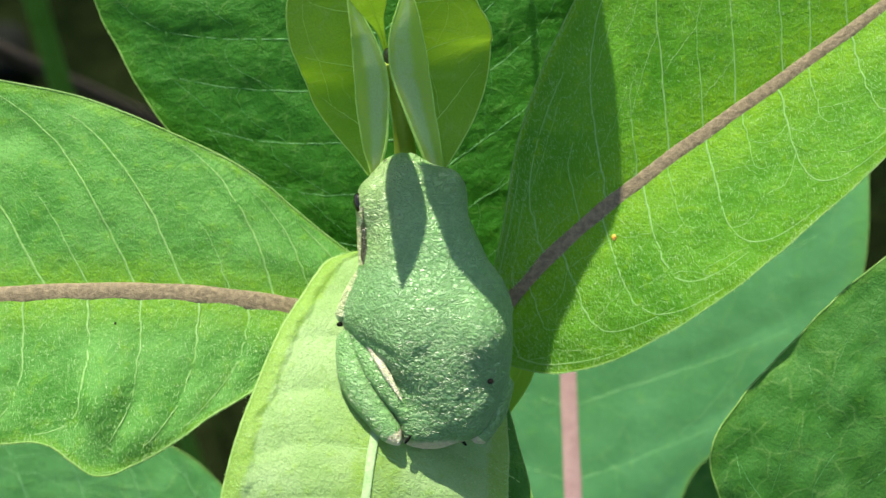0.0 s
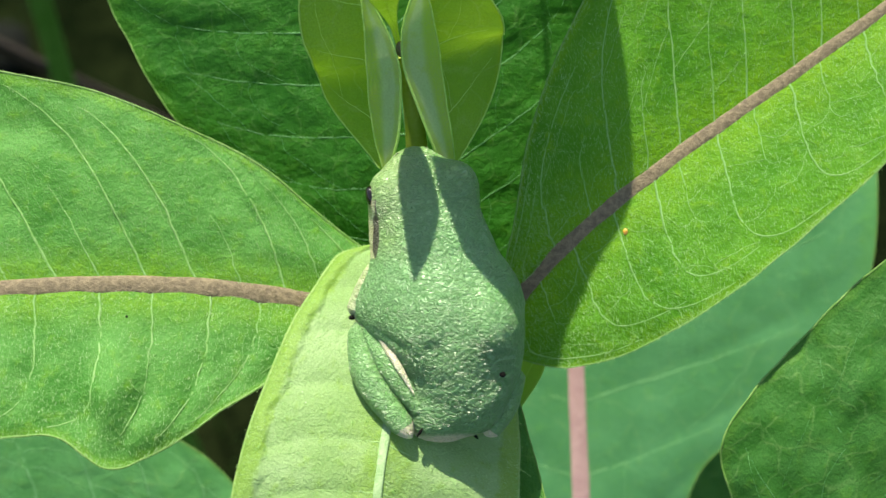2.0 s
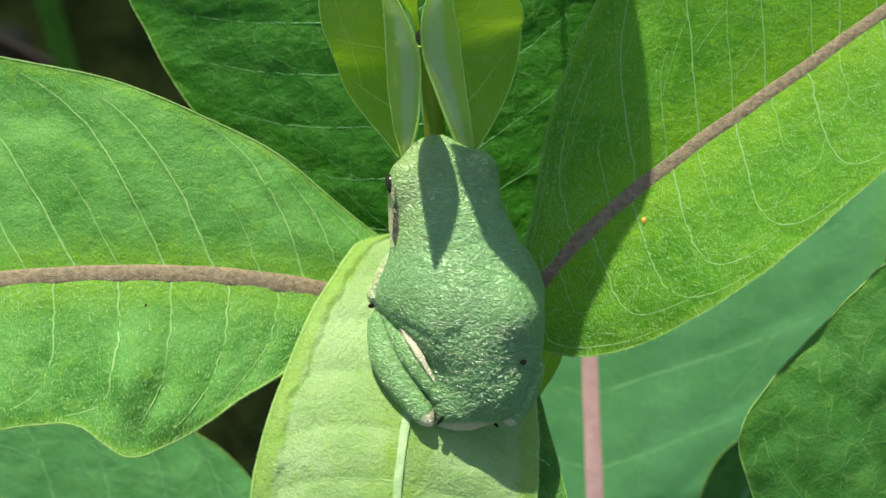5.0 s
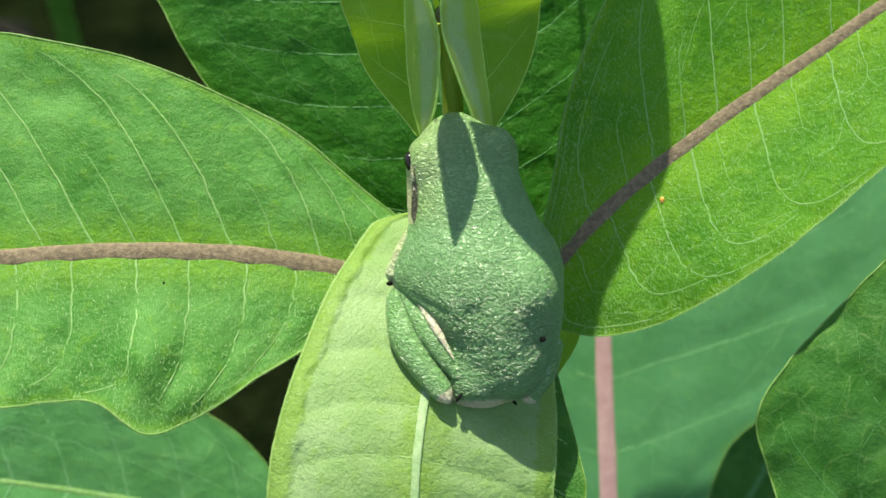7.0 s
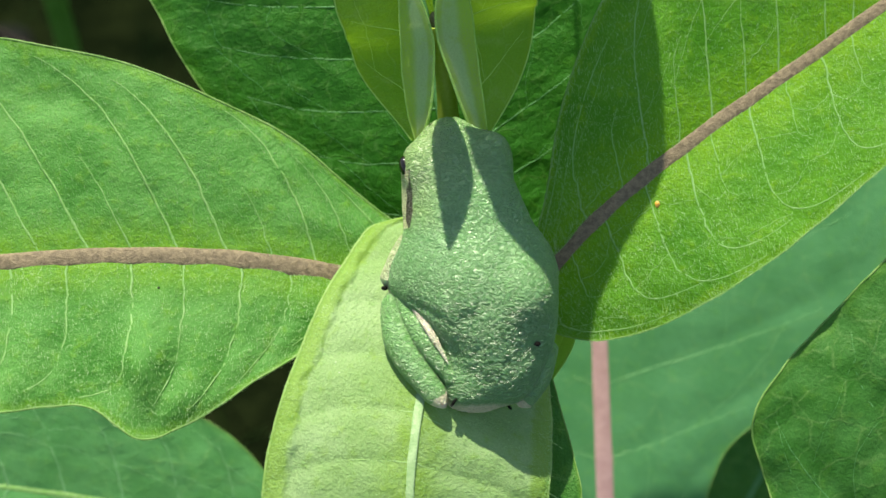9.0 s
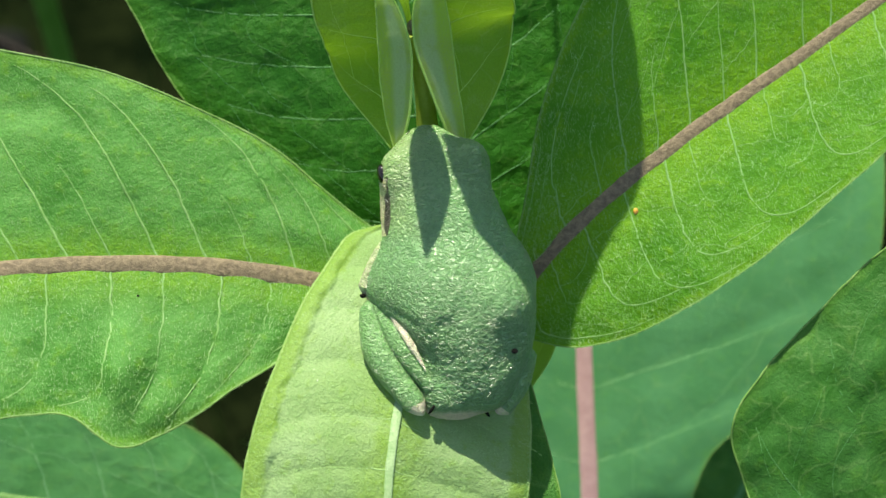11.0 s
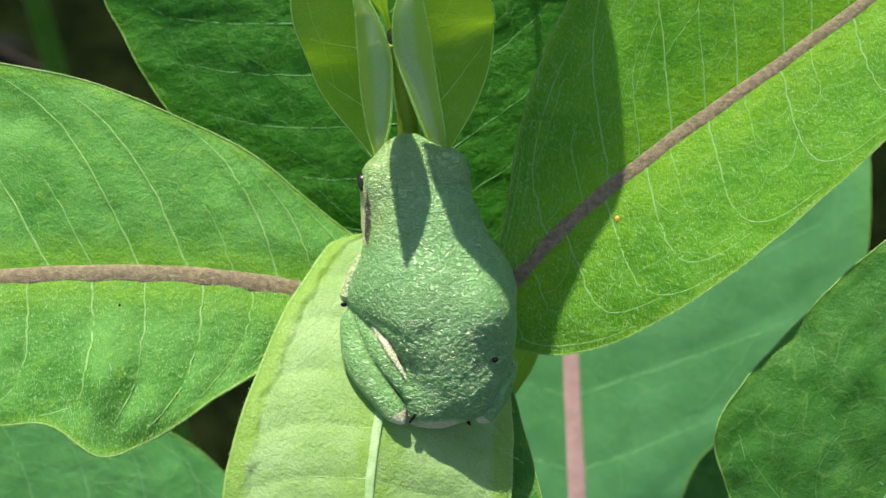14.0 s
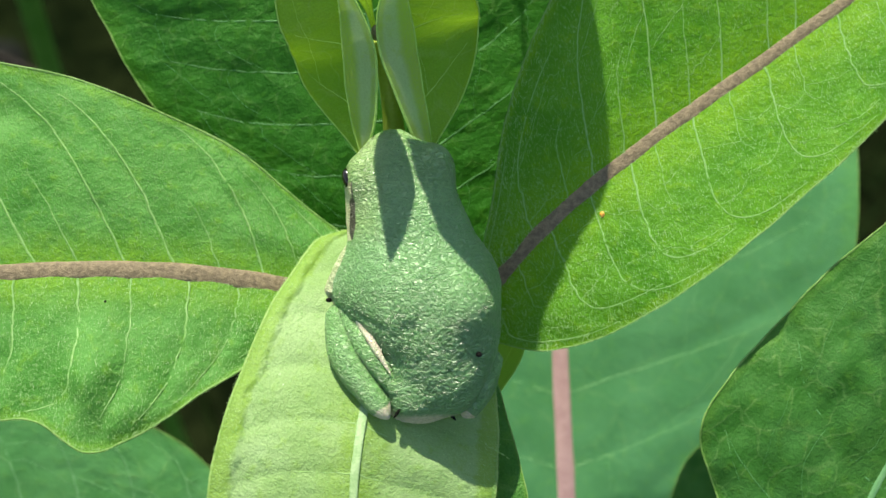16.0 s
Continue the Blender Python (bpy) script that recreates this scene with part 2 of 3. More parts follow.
# ---- building helpers ----
ORIGIN = {}


def mm(x, y, z):
    """World place of a point of the plant frame given in millimetres."""
    return PLANT @ Vector((x / 1000, y / 1000, z / 1000))


def thing(name, place, label, category, group="", kind=""):
    ob = new(name)
    ob.location = place
    ob.empty_display_size = 0.01
    ORIGIN[ob] = Vector(place)
    return tagged(ob, label, category, group, kind)


def part(name, bm, material, parent, label="", smooth=True):
    """Links a bmesh in world coordinates as one mesh under its thing or part."""
    origin = ORIGIN[parent]
    me = bpy.data.meshes.new(name)
    bmesh.ops.translate(bm, verts=bm.verts, vec=-origin)
    bmesh.ops.recalc_face_normals(bm, faces=bm.faces)
    bm.to_mesh(me)
    bm.free()
    me.materials.append(material)
    if smooth:
        me.shade_smooth()
    ob = new(name, me)
    ob.parent = parent
    ORIGIN[ob] = origin
    return tagged(ob, label)


def whole(name, bm, material, place, label, category, kind="", group=""):
    """A thing of a single mesh."""
    me = bpy.data.meshes.new(name)
    bmesh.ops.translate(bm, verts=bm.verts, vec=-Vector(place))
    bmesh.ops.recalc_face_normals(bm, faces=bm.faces)
    bm.to_mesh(me)
    bm.free()
    me.materials.append(material)
    me.shade_smooth()
    ob = new(name, me)
    ob.location = place
    ORIGIN[ob] = Vector(place)
    return tagged(ob, label, category, group, kind)


def spline(points, u):
    """A smooth curve through evenly spaced points, u from 0 to 1."""
    n = len(points) - 1
    x = min(max(u, 0.0), 1.0) * n
    i = min(int(x), n - 1)
    f = x - i
    a, b = Vector(points[i]), Vector(points[i + 1])
    p = Vector(points[i - 1]) if i > 0 else a * 2 - b
    q = Vector(points[i + 2]) if i < n - 1 else b * 2 - a
    return 0.5 * (2 * a + (b - p) * f + (2 * p - 5 * a + 4 * b - q) * f * f + (3 * a - p - 3 * b + q) * f ** 3)


def table(values, u):
    """A smooth reading of an evenly spaced table."""
    return spline([(v, 0, 0) for v in values], u).x


def tube(path, radius, sides=8, flat=1.0, up=None, bm=None):
    """A tube along world points; radius: metres, as a function of u or a number; rounded ends."""
    bm = bm or bmesh.new()
    rings, n = [], len(path)
    frame_up = Vector(up) if up else Vector((0.13, 0.31, 0.94))
    for k, c in enumerate(path):
        way = (path[min(k + 1, n - 1)] - path[max(k - 1, 0)]).normalized()
        side = way.cross(frame_up)
        if side.length < 1e-4:
            side = way.cross(Vector((1, 0, 0)))
        side.normalize()
        top = side.cross(way)
        r = radius(k / (n - 1)) if callable(radius) else radius
        rings.append([bm.verts.new(c + side * (r * math.cos(a)) + top * (r * flat * math.sin(a))) for a in (2 * math.pi * j / sides for j in range(sides))])
    for a, b in zip(rings[:-1], rings[1:]):
        for j in range(sides):
            bm.faces.new((a[j], a[(j + 1) % sides], b[(j + 1) % sides], b[j]))
    bm.faces.new(rings[0])
    bm.faces.new(rings[-1])
    return bm


def ball(centre, radii, turn=None, rings=12, sides=18, bm=None):
    bm = bm or bmesh.new()
    m = Matrix.Translation(centre) @ (turn.to_4x4() if turn else Matrix()) @ Matrix.Diagonal((*radii, 1))
    bmesh.ops.create_uvsphere(bm, u_segments=sides, v_segments=rings, radius=1.0, matrix=m)
    return bm


def leaf(parent, mid, left, right, material, facing=(0, 0, 1), slope=(0.12, 0.12), bow=(0.0, 0.0), shear=(0.4, 0.4), hook=0.06,
         veins=10, phase=0.0, quilt=0.35, wave=0.5, rib=(0.75, 0.25), rib_material=None, vein_material=None, edge_material=None, vein_size=0.2,
         petiole=None, label="", seed=0.0, dense=(96, 30), name="leaf", rim=0.09, hairs=0, grain=0.05, back=None, cross=0, lip=(0.0, 0.0), dents=(), loop=0.0):
    """A leaf on its midrib (plant-frame millimetres). left, right: half widths; slope: how the halves rise towards the viewer; bow: their curl
    over at the edge; shear: how far the side veins lean to the tip; veins: their number, or for each half a list of (place on the midrib, weight);
    lip: height of the rolled margin; dents: local swellings (u, v, length, width, height); loop: how far a side vein runs on along the margin."""
    face0 = Vector(facing).normalized()
    phases = phase if isinstance(phase, tuple) else (phase, phase)
    rails = veins if isinstance(veins, tuple) else [[((i + phases[k]) / veins, 1.0) for i in range(veins)] for k in (0, 1)]
    strong = [[-0.1] + [a for a, weight in rails[k] if weight > 0.8] + [1.1] for k in (0, 1)]
    length = sum((spline(mid, (k + 1) / 40) - spline(mid, k / 40)).length for k in range(40))

    def at(u, v):
        c = spline(mid, u)
        way = (spline(mid, min(u + 0.10, 1)) - spline(mid, max(u - 0.10, 0))).normalized()
        n = face0.copy()
        n = (n - way * n.dot(way)).normalized()
        side = way.cross(n)
        k = 1 if v > 0 else 0
        w = table(right if k else left, u)
        d = abs(v * w)
        lift = slope[k] * d - bow[k] * abs(w) * abs(v) ** 3
        run = u - shear[k] * d / length - hook * abs(v) ** 4
        i = max(1, min(len(strong[k]) - 1, sum(1 for a in strong[k] if a <= run)))
        f = min(1.0, max(0.0, (run - strong[k][i - 1]) / (strong[k][i] - strong[k][i - 1])))
        lift += quilt * (math.sin(math.pi * f) ** 0.7) * math.sin(math.pi * min(1, abs(v) * 1.02)) ** 0.6 if 0 < abs(v) < 0.98 else 0
        calm = min(1.0, d / 2.2)
        lift += wave * (noise.noise(Vector((u * 9, v * 1.6 + seed, seed))) * abs(v) ** 1.5 * 1.5 + 0.35 * noise.noise(Vector((u * length / 4, v * w / 4, seed + 7))) * min(1, abs(v) * 3))
        lift += calm * grain * (noise.noise(Vector((u * length * 0.9, v * w * 0.9, seed))) + 0.6 * noise.noise(Vector((u * length * 2.3, v * w * 2.3, seed + 3))))
        if lip[k]:
            inner = 0.84 + 0.05 * noise.noise(Vector((u * 11, 0.5, seed))) + 0.045 * noise.noise(Vector((u * 34, 1.5, seed)))
            x = min(1.0, max(0.0, (abs(v) - inner) / (1 - inner)))
            lift += lip[k] * (4 * x * (1 - x)) ** 0.6 - 0.5 * lip[k] * x * x
        for du, dv, lu, lv, h in dents:
            lift += h * math.exp(-((u - du) / lu) ** 2 - ((v - dv) / lv) ** 2)
        return c + side * (v * w) + n * lift, n

    nu, nv = dense
    bm = bmesh.new()
    uv = bm.loops.layers.uv.new("UVMap")
    rel = bm.loops.layers.uv.new("Rel")
    grid, flat, share = [], {}, {}
    for i in range(nu + 1):
        row = []
        u = i / nu
        for j in range(-nv, nv + 1):
            v = j / nv
            p, n = at(u, v)
            vert = bm.verts.new(mm(*p))
            w = table(right if v > 0 else left, u)
            flat[vert] = (u * length / 10 + seed * 3, v * w / 10)
            share[vert] = (u, abs(v))
            row.append(vert)
        grid.append(row)
    for i in range(nu):
        for j in range(2 * nv):
            f = bm.faces.new((grid[i][j], grid[i][j + 1], grid[i + 1][j + 1], grid[i + 1][j]))
            if back and table(right if j >= nv else left, (i + 0.5) / nu) < 0:
                f.material_index = 1
            for corner in f.loops:
                corner[uv].uv = flat[corner.vert]
                corner[rel].uv = share[corner.vert]
    blade = part(name, bm, material, parent, label)
    if back:
        blade.data.materials.append(back)
    # midrib with its petiole
    raised = [at(k / 60, 0.0)[0] + at(k / 60, 0.0)[1] * (0.06 * rib[0]) for k in range(61)]
    if petiole:
        start = Vector(petiole)
        raised = [start.lerp(raised[0], k / 8) for k in range(8)] + raised
    first = len(raised) - 61
    total = len(raised) - 1
    part("midrib", tube([mm(*p) for p in raised], lambda x: (rib[0] + (rib[1] - rib[0]) * max(0.0, (x * total - first) / 60)) / 1000, 14, 0.24, PLANT.to_3x3() @ face0), rib_material or VEIN_PALE, blade)
    # side veins
    for k in (0, 1):
        for i, (u0, weight) in enumerate(rails[k]):
            if u0 < 0.02 or u0 > 0.95 or table(right if k else left, u0) < 0:
                continue
            path = []
            reach = (0.84 + 0.05 * math.sin(i * 2.3 + k)) * (1.0 if weight > 0.8 else 0.62) * (1.1 if loop else 1.0)
            w = table(right if k else left, u0)
            for s in range(41):
                x = s / 28
                v = reach * (x if x < 0.7 or not loop else 0.7 + 0.3 * (1 - math.exp(-(x - 0.7) / 0.3)))
                u = u0 + shear[k] * v * w / length + hook * v ** 4 + 0.006 * v * noise.noise(Vector((v * 5, i * 3.1 + k * 7, seed))) + 0.003 * noise.noise(Vector((v * 14, i * 1.7, seed + k)))
                u += loop * max(0.0, x - 0.68) ** 2 * 3
                if u > 0.985 or (s > 28 and (not loop or weight < 0.8)):
                    break
                p, n = at(u, v if k else -v)
                path.append(mm(*(p + n * 0.012)))
            if len(path) > 4 and vein_size > 0:
                size = vein_size * (0.85 + 0.3 * abs(math.sin(i * 1.7 + k * 2 + seed))) * (0.4 + 0.6 * weight)
                part("vein", tube(path, lambda x: size * (1 - 0.75 * x) / 1000, 6, 0.3, PLANT.to_3x3() @ face0), vein_material or VEIN_PALE, blade)
    # thin veins that link neighbouring side veins
    dice = random.Random(int(seed * 100))
    for k in (0, 1):
        for (u_a, _), (u_b, _) in zip(rails[k][:-1], rails[k][1:]):
            for c in range(cross):
                v0 = (c + dice.uniform(0.35, 0.9)) / cross * 0.86
                v1 = min(0.93, v0 + dice.uniform(-0.12, 0.2))
                bulge = dice.uniform(-0.05, 0.09)
                path = []
                for s in range(17):
                    a = s / 16
                    v = v0 + (v1 - v0) * a + bulge * math.sin(math.pi * a) + 0.02 * noise.noise(Vector((a * 5, u_a * 40, c + k * 9 + seed)))
                    u0 = u_a + (u_b - u_a) * a
                    w = table(right if k else left, min(1, u0))
                    u = u0 + shear[k] * v * w / length + hook * v ** 4
                    if u > 0.97 or w < 0:
                        path = []
                        break
                    p, n = at(u, v if k else -v)
                    path.append(mm(*(p + n * 0.02)))
                if path:
                    size = vein_size * dice.uniform(0.16, 0.28)
                    part("vein", tube(path, size / 1000, 5, 0.3, PLANT.to_3x3() @ face0), vein_material or VEIN_PALE, blade)
    # thickened margin
    for k in (-1, 1):
        path = [mm(*at(s / 160, k)[0]) for s in range(161)]
        part("margin", tube(path, lambda x: rim * (1 + 0.35 * noise.noise(Vector((x * length * 0.9, k, seed)))) / 1000, 8, 0.7, PLANT.to_3x3() @ face0), edge_material or EDGE_PALE, blade)
    if hairs:
        rng = random.Random(int(seed * 10))
        hm = bmesh.new()
        turn = PLANT.to_3x3()
        for n_hair in range(hairs):
            edge = n_hair % 14 == 0
            u = rng.uniform(0.02, 0.97)
            v = rng.choice((-1, 1)) * (rng.uniform(0.97, 1.0) if edge else rng.uniform(0, 1))
            p, n = at(u, v)
            way = (spline(mid, min(u + 0.02, 1)) - spline(mid, max(u - 0.02, 0))).normalized()
            side = way.cross(n)
            a = rng.gauss(0.0, 0.45)
            lean = side * math.copysign(1, v) + way * shear[1 if v > 0 else 0]
            go = (lean * math.cos(a) + way * math.sin(a)).normalized()
            size = rng.uniform(0.2, 0.55)
            w = go.cross(n) * rng.uniform(0.008, 0.018)
            p = p + n * 0.03
            tip = p + go * size + n * rng.uniform(0.02, 0.14)
            bend = p.lerp(tip, 0.5) + n * 0.06 + w * rng.uniform(-3, 3)
            c = [hm.verts.new(mm(*q)) for q in (p - w, p + w, bend + w, bend - w, tip)]
            hm.faces.new((c[0], c[1], c[2], c[3]))
            hm.faces.new((c[3], c[2], c[4]))
        tagged(part("hairs", hm, HAIR, blade, "short pale hairs"), kind="stuff")
    return blade


def stem(parent, points, radius, material, label="", name="stem", steps=60):
    return part(name, tube([mm(*spline(points, k / steps)) for k in range(steps + 1)], radius, 14), material, parent, label)


DOWN = Vector((0, -math.sin(radians(40)), -math.cos(radians(40))))   # world down in the plant frame


def foot_of(x, y, z):
    """The point of the ground under a plant-frame point, in the plant frame."""
    h = mm(x, y, z).z * 1000
    return Vector((x, y, z)) + DOWN * h

# ---- ground ----
def ground():
    bm = bmesh.new()
    n, half = 120, 60.0
    grid = []
    for i in range(n + 1):
        row = []
        for j in range(n + 1):
            a, b = (2 * i / n - 1), (2 * j / n - 1)
            x, y = half * a * abs(a) ** 2.2, half * b * abs(b) ** 2.2 + 0.6
            h = 0.03 * noise.noise(Vector((x * 2.1, y * 2.1, 3))) + 0.012 * noise.noise(Vector((x * 9, y * 9, 5)))
            row.append(bm.verts.new((x, y, h - 0.03)))
        grid.append(row)
    for i in range(n):
        for j in range(n):
            bm.faces.new((grid[i][j], grid[i + 1][j], grid[i + 1][j + 1], grid[i][j + 1]))
    whole("ground", bm, SOIL_SHADED, (0, 0, 0), "soil under the plants, their shade painted in as near-black", "ground", "structure")


ground()


def grass():
    """Low grass on the soil."""
    rng = random.Random(4)
    bm = bmesh.new()
    for _ in range(1500):
        x, y = rng.uniform(-1.6, 1.2), rng.uniform(0.3, 2.8)
        h, a, lean, w = rng.uniform(0.06, 0.2), rng.uniform(0, 6.28), rng.uniform(0.02, 0.1), rng.uniform(0.0015, 0.003)
        side, way = Vector((math.sin(a), -math.cos(a), 0)) * w, Vector((math.cos(a), math.sin(a), 0)) * lean
        base = Vector((x, y, -0.05))
        rows = [[bm.verts.new(base + way * f * f + Vector((0, 0, (h + 0.05) * f)) + side * s * (1 - f * 0.9)) for s in (-1, 1)] for f in (0, 0.4, 0.75, 1)]
        for p, q in zip(rows[:-1], rows[1:]):
            bm.faces.new((p[0], p[1], q[1], q[0]))
    whole("grass", bm, GRASS_SHADED, (0, 1, 0), "sparse grass on the soil, its green darkened for the shade", "grass", "stuff")


grass()

# ---- the milkweed with the frog on it ----
base = foot_of(6.0, -47.8, -68.0)
milkweed = thing("milkweed_plant", mm(*base), "tall green milkweed with broad opposite leaves, growing from the soil", "plant")
AXIS = [(-6.6, 23.6, -5.0), (-5.4, 17.0, -9.6), (-4.4, 8.0, -14.0), (-1.0, -5.0, -20.0), (7.0, -17.9, -30.0), (5.5, -28.8, -46.0), (6.0, -47.8, -68.0)]
AXIS = [Vector(p) for p in AXIS]
stem(milkweed, AXIS, lambda u: (0.9 + 1.6 * min(1, u * 1.4)) / 1000, STEM_GREEN, "pale yellow-green upper stem")
LOWER = [AXIS[-1].lerp(base, k / 4) + Vector((math.sin(k * 1.7) * 3 * (k < 4), 0, 0)) for k in range(5)]
LOWER[0] = AXIS[-1]
stem(milkweed, LOWER, lambda u: (2.5 + 1.6 * u) / 1000, STEM_GREEN, "green lower stem")

leaf(milkweed,  # the wide leaf with a purple midrib
    mid=[(1.2, -10.4, -17.0), (-15.6, -8.5, -14.0), (-31.7, -6.1, -11.3), (-47.5, -5.6, -9.0), (-63.2, -6.5, -7.7), (-79.1, -8.2, -7.4), (-96.1, -11.0, -9.0)],
    left=[0.8, 1.2, 1.8, 2.2, 2.9, 3.9, 5.0, 6.8, 8.9, 11.6, 13.8, 15.7, 17.9, 19.7, 21.2, 22.3, 23.3, 23.2, 21.6, 19.7, 18.9, 18.9, 18.9, 19.1, 19.1, 19.0, 18.7, 17.7, 16.8, 15.8, 14.7, 12.8, 10.8, 8.7, 6.3, 3.8, 0.4],
    right=[0.8, 3.3, 6.6, 9.6, 12.8, 16.3, 19.1, 21.4, 23.9, 26.2, 27.6, 29.0, 30.3, 29.8, 27.9, 23.6, 18.3, 9.3, 0.5],
    material=LEAF_SUNNY, facing=(0.0, 0.1, 1), slope=(0.16, -0.02), shear=(-0.06, 0.52), hook=0.07, loop=0.012, rib_material=RIB_PURPLE, rib=(1.45, 0.95), vein_size=0.17, cross=0,
    veins=([(0.07, 1), (0.14, 1), (0.204, 1), (0.272, 1), (0.339, 1), (0.418, 1), (0.488, 1), (0.575, 1), (0.65, 1), (0.72, 1), (0.79, 1), (0.86, 1), (0.92, 1)],
           [(0.06, 1), (0.12, 1), (0.181, 1), (0.234, 1), (0.295, 0.5), (0.356, 1), (0.421, 1), (0.483, 0.5), (0.541, 1), (0.606, 1), (0.67, 1), (0.74, 1), (0.81, 1), (0.88, 1)]),
    dents=((0.465, -0.58, 0.034, 0.20, 1.9), (0.40, -0.85, 0.05, 0.15, 0.7), (0.60, 0.75, 0.09, 0.12, -0.8), (0.48, 0.45, 0.05, 0.2, 0.5)), hairs=34000, grain=0.085, dense=(220, 50),
    petiole=(0, -8, -22), quilt=0.5, wave=0.9, rim=0.14, label="broad green milkweed leaf with a dusky purple midrib, lit by the sun", seed=1.0)
leaf(milkweed,
    mid=[(3.9, -13.1, -15.0), (15.4, 0.1, -12.7), (28.7, 11.0, -12.0), (43.1, 21.1, -12.8), (57.3, 31.3, -13.0), (71.7, 42.2, -14.1), (87.4, 54.9, -18.0)],
    left=[0.8, 3.4, 7.6, 13.9, 19.3, 23.7, 27.9, 30.5, 32.0, 31.0, 29.5, 26.1, 21.1, 13.4, 1.4],
    right=[2.5, 9.6, 13.0, 15.2, 16.5, 17.3, 17.9, 18.2, 18.4, 18.5, 18.3, 18.2, 17.8, 17.4, 17.0, 16.5, 15.9, 15.3, 14.7, 14.1, 13.3, 12.1, 11.0, 9.8, 8.0, 6.3, 4.6, 2.5, 0.5],
    material=LEAF_RIGHT, slope=(0.16, 0.2), bow=(0, 0.03), shear=(0.62, -0.52), hook=0.05, loop=0.06,
    veins=([(0.05, 1), (0.09, 0.6), (0.143, 1), (0.206, 0.5), (0.25, 1), (0.30, 0.5), (0.351, 1), (0.404, 0.5), (0.455, 1), (0.528, 0.5), (0.573, 1), (0.63, 0.5), (0.69, 1), (0.75, 0.5), (0.81, 1), (0.87, 1)],
           [(0.06, 1), (0.11, 0.6), (0.172, 1), (0.24, 1), (0.305, 1), (0.345, 0.5), (0.405, 1), (0.462, 0.5), (0.52, 1), (0.565, 0.5), (0.635, 1), (0.69, 0.5), (0.75, 1), (0.81, 1), (0.87, 1)]), rib_material=RIB_PURPLE, rib=(1.25, 0.8), vein_size=0.135, cross=2, hairs=34000, grain=0.085,
    petiole=(4, -13, -22), quilt=0.25, wave=0.5, label="long yellow-green milkweed leaf with a purple midrib, half in shadow", seed=2.0, dense=(220, 50))
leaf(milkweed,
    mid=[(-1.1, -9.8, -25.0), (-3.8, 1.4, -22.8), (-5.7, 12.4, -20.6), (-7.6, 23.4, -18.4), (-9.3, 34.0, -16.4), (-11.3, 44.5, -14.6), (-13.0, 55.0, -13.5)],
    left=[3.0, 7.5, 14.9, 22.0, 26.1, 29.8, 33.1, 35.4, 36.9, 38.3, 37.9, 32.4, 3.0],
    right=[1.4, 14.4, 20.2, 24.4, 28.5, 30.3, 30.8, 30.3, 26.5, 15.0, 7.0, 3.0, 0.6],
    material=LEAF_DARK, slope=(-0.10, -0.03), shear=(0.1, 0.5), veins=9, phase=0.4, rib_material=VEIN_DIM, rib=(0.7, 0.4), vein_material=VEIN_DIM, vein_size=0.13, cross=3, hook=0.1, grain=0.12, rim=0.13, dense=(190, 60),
    petiole=(-1, -9, -26), quilt=0.18, wave=0.8, label="milkweed leaf behind the young shoot, its weak light painted as deep green", seed=3.0)
leaf(milkweed,  # the leaf that carries the frog
    mid=[(0.5, 0.1, -15.0), (-3.5, -10.0, -8.3), (-7.5, -19.3, -3.0), (-9.2, -28.6, 0.8), (-9.7, -38.3, 2.0), (-9.6, -48.7, 1.2), (-9.3, -59.5, -1.0)],
    left=[3.0, 5.5, 8.0, 10.4, 12.5, 14.3, 15.6, 16.6, 17.1, 17.2, 17.3, 17.4, 17.5, 17.5, 17.4, 17.4, 17.1, 16.5, 15.9, 15.1, 13.5, 11.7, 8.8, 4.7, 0.8],
    right=[3.0, 9.4, 14.2, 15.2, 15.5, 15.8, 16.0, 16.0, 16.1, 16.4, 16.8, 17.2, 17.5, 17.8, 17.9, 18.0, 17.7, 17.4, 16.7, 15.8, 14.9, 12.1, 9.4, 5.2, 0.9],
    material=LEAF_PALE, facing=(0, 0.3, 1), slope=(-0.48, 0.02), bow=(0.02, 0.10), shear=(0.25, 0.05), veins=10, phase=0.3, rib_material=RIB_PALE, rib=(0.72, 0.4),
    petiole=(-3, 2, -16), quilt=0.4, wave=0.5, label="pale green milkweed leaf with a light midrib, under the frog", seed=4.0, lip=(0.2, 0.55), rim=0.16, edge_material=EDGE_THICK, vein_material=VEIN_LIGHT, cross=1, vein_size=0.09, hairs=14000, dense=(170, 60))
leaf(milkweed,
    mid=[(3.5, -15.2, -14.0), (4.4, -20.8, -12.7), (5.1, -26.4, -11.5), (5.5, -31.9, -10.4), (5.5, -37.4, -9.5), (5.1, -42.8, -8.8), (4.8, -48.2, -8.0)],
    left=[1.0, 3.9, 4.9, 6.0, 6.8, 3.9, 0.5],
    right=[0.4, 2.7, 4.1, 4.9, 4.1, 2.1, 0.2],
    material=LEAF_SHADE, veins=5, quilt=0.15, wave=0.2, petiole=(3, -10, -22), label="small leaf under the frog's leaf, shade painted in as dark green", seed=5.0, dense=(40, 12))
leaf(milkweed,
    mid=[(12.4, -14.0, -20.0), (10.6, -17.6, -19.2), (8.2, -22.0, -18.4), (6.2, -26.5, -18.0)],
    left=[0.8, 1.6, 1.8, 1.5, 1.0, 0.3],
    right=[0.8, 2.2, 2.8, 2.6, 1.8, 0.3],
    material=LEAF_TENDER, veins=4, quilt=0.05, wave=0.1, rib_material=VEIN_TENDER, edge_material=VEIN_TENDER, rib=(0.06, 0.03), vein_size=0.0, petiole=(5, -13, -26), label="small tender yellow-green leaf behind the frog", seed=14.0, dense=(30, 10))
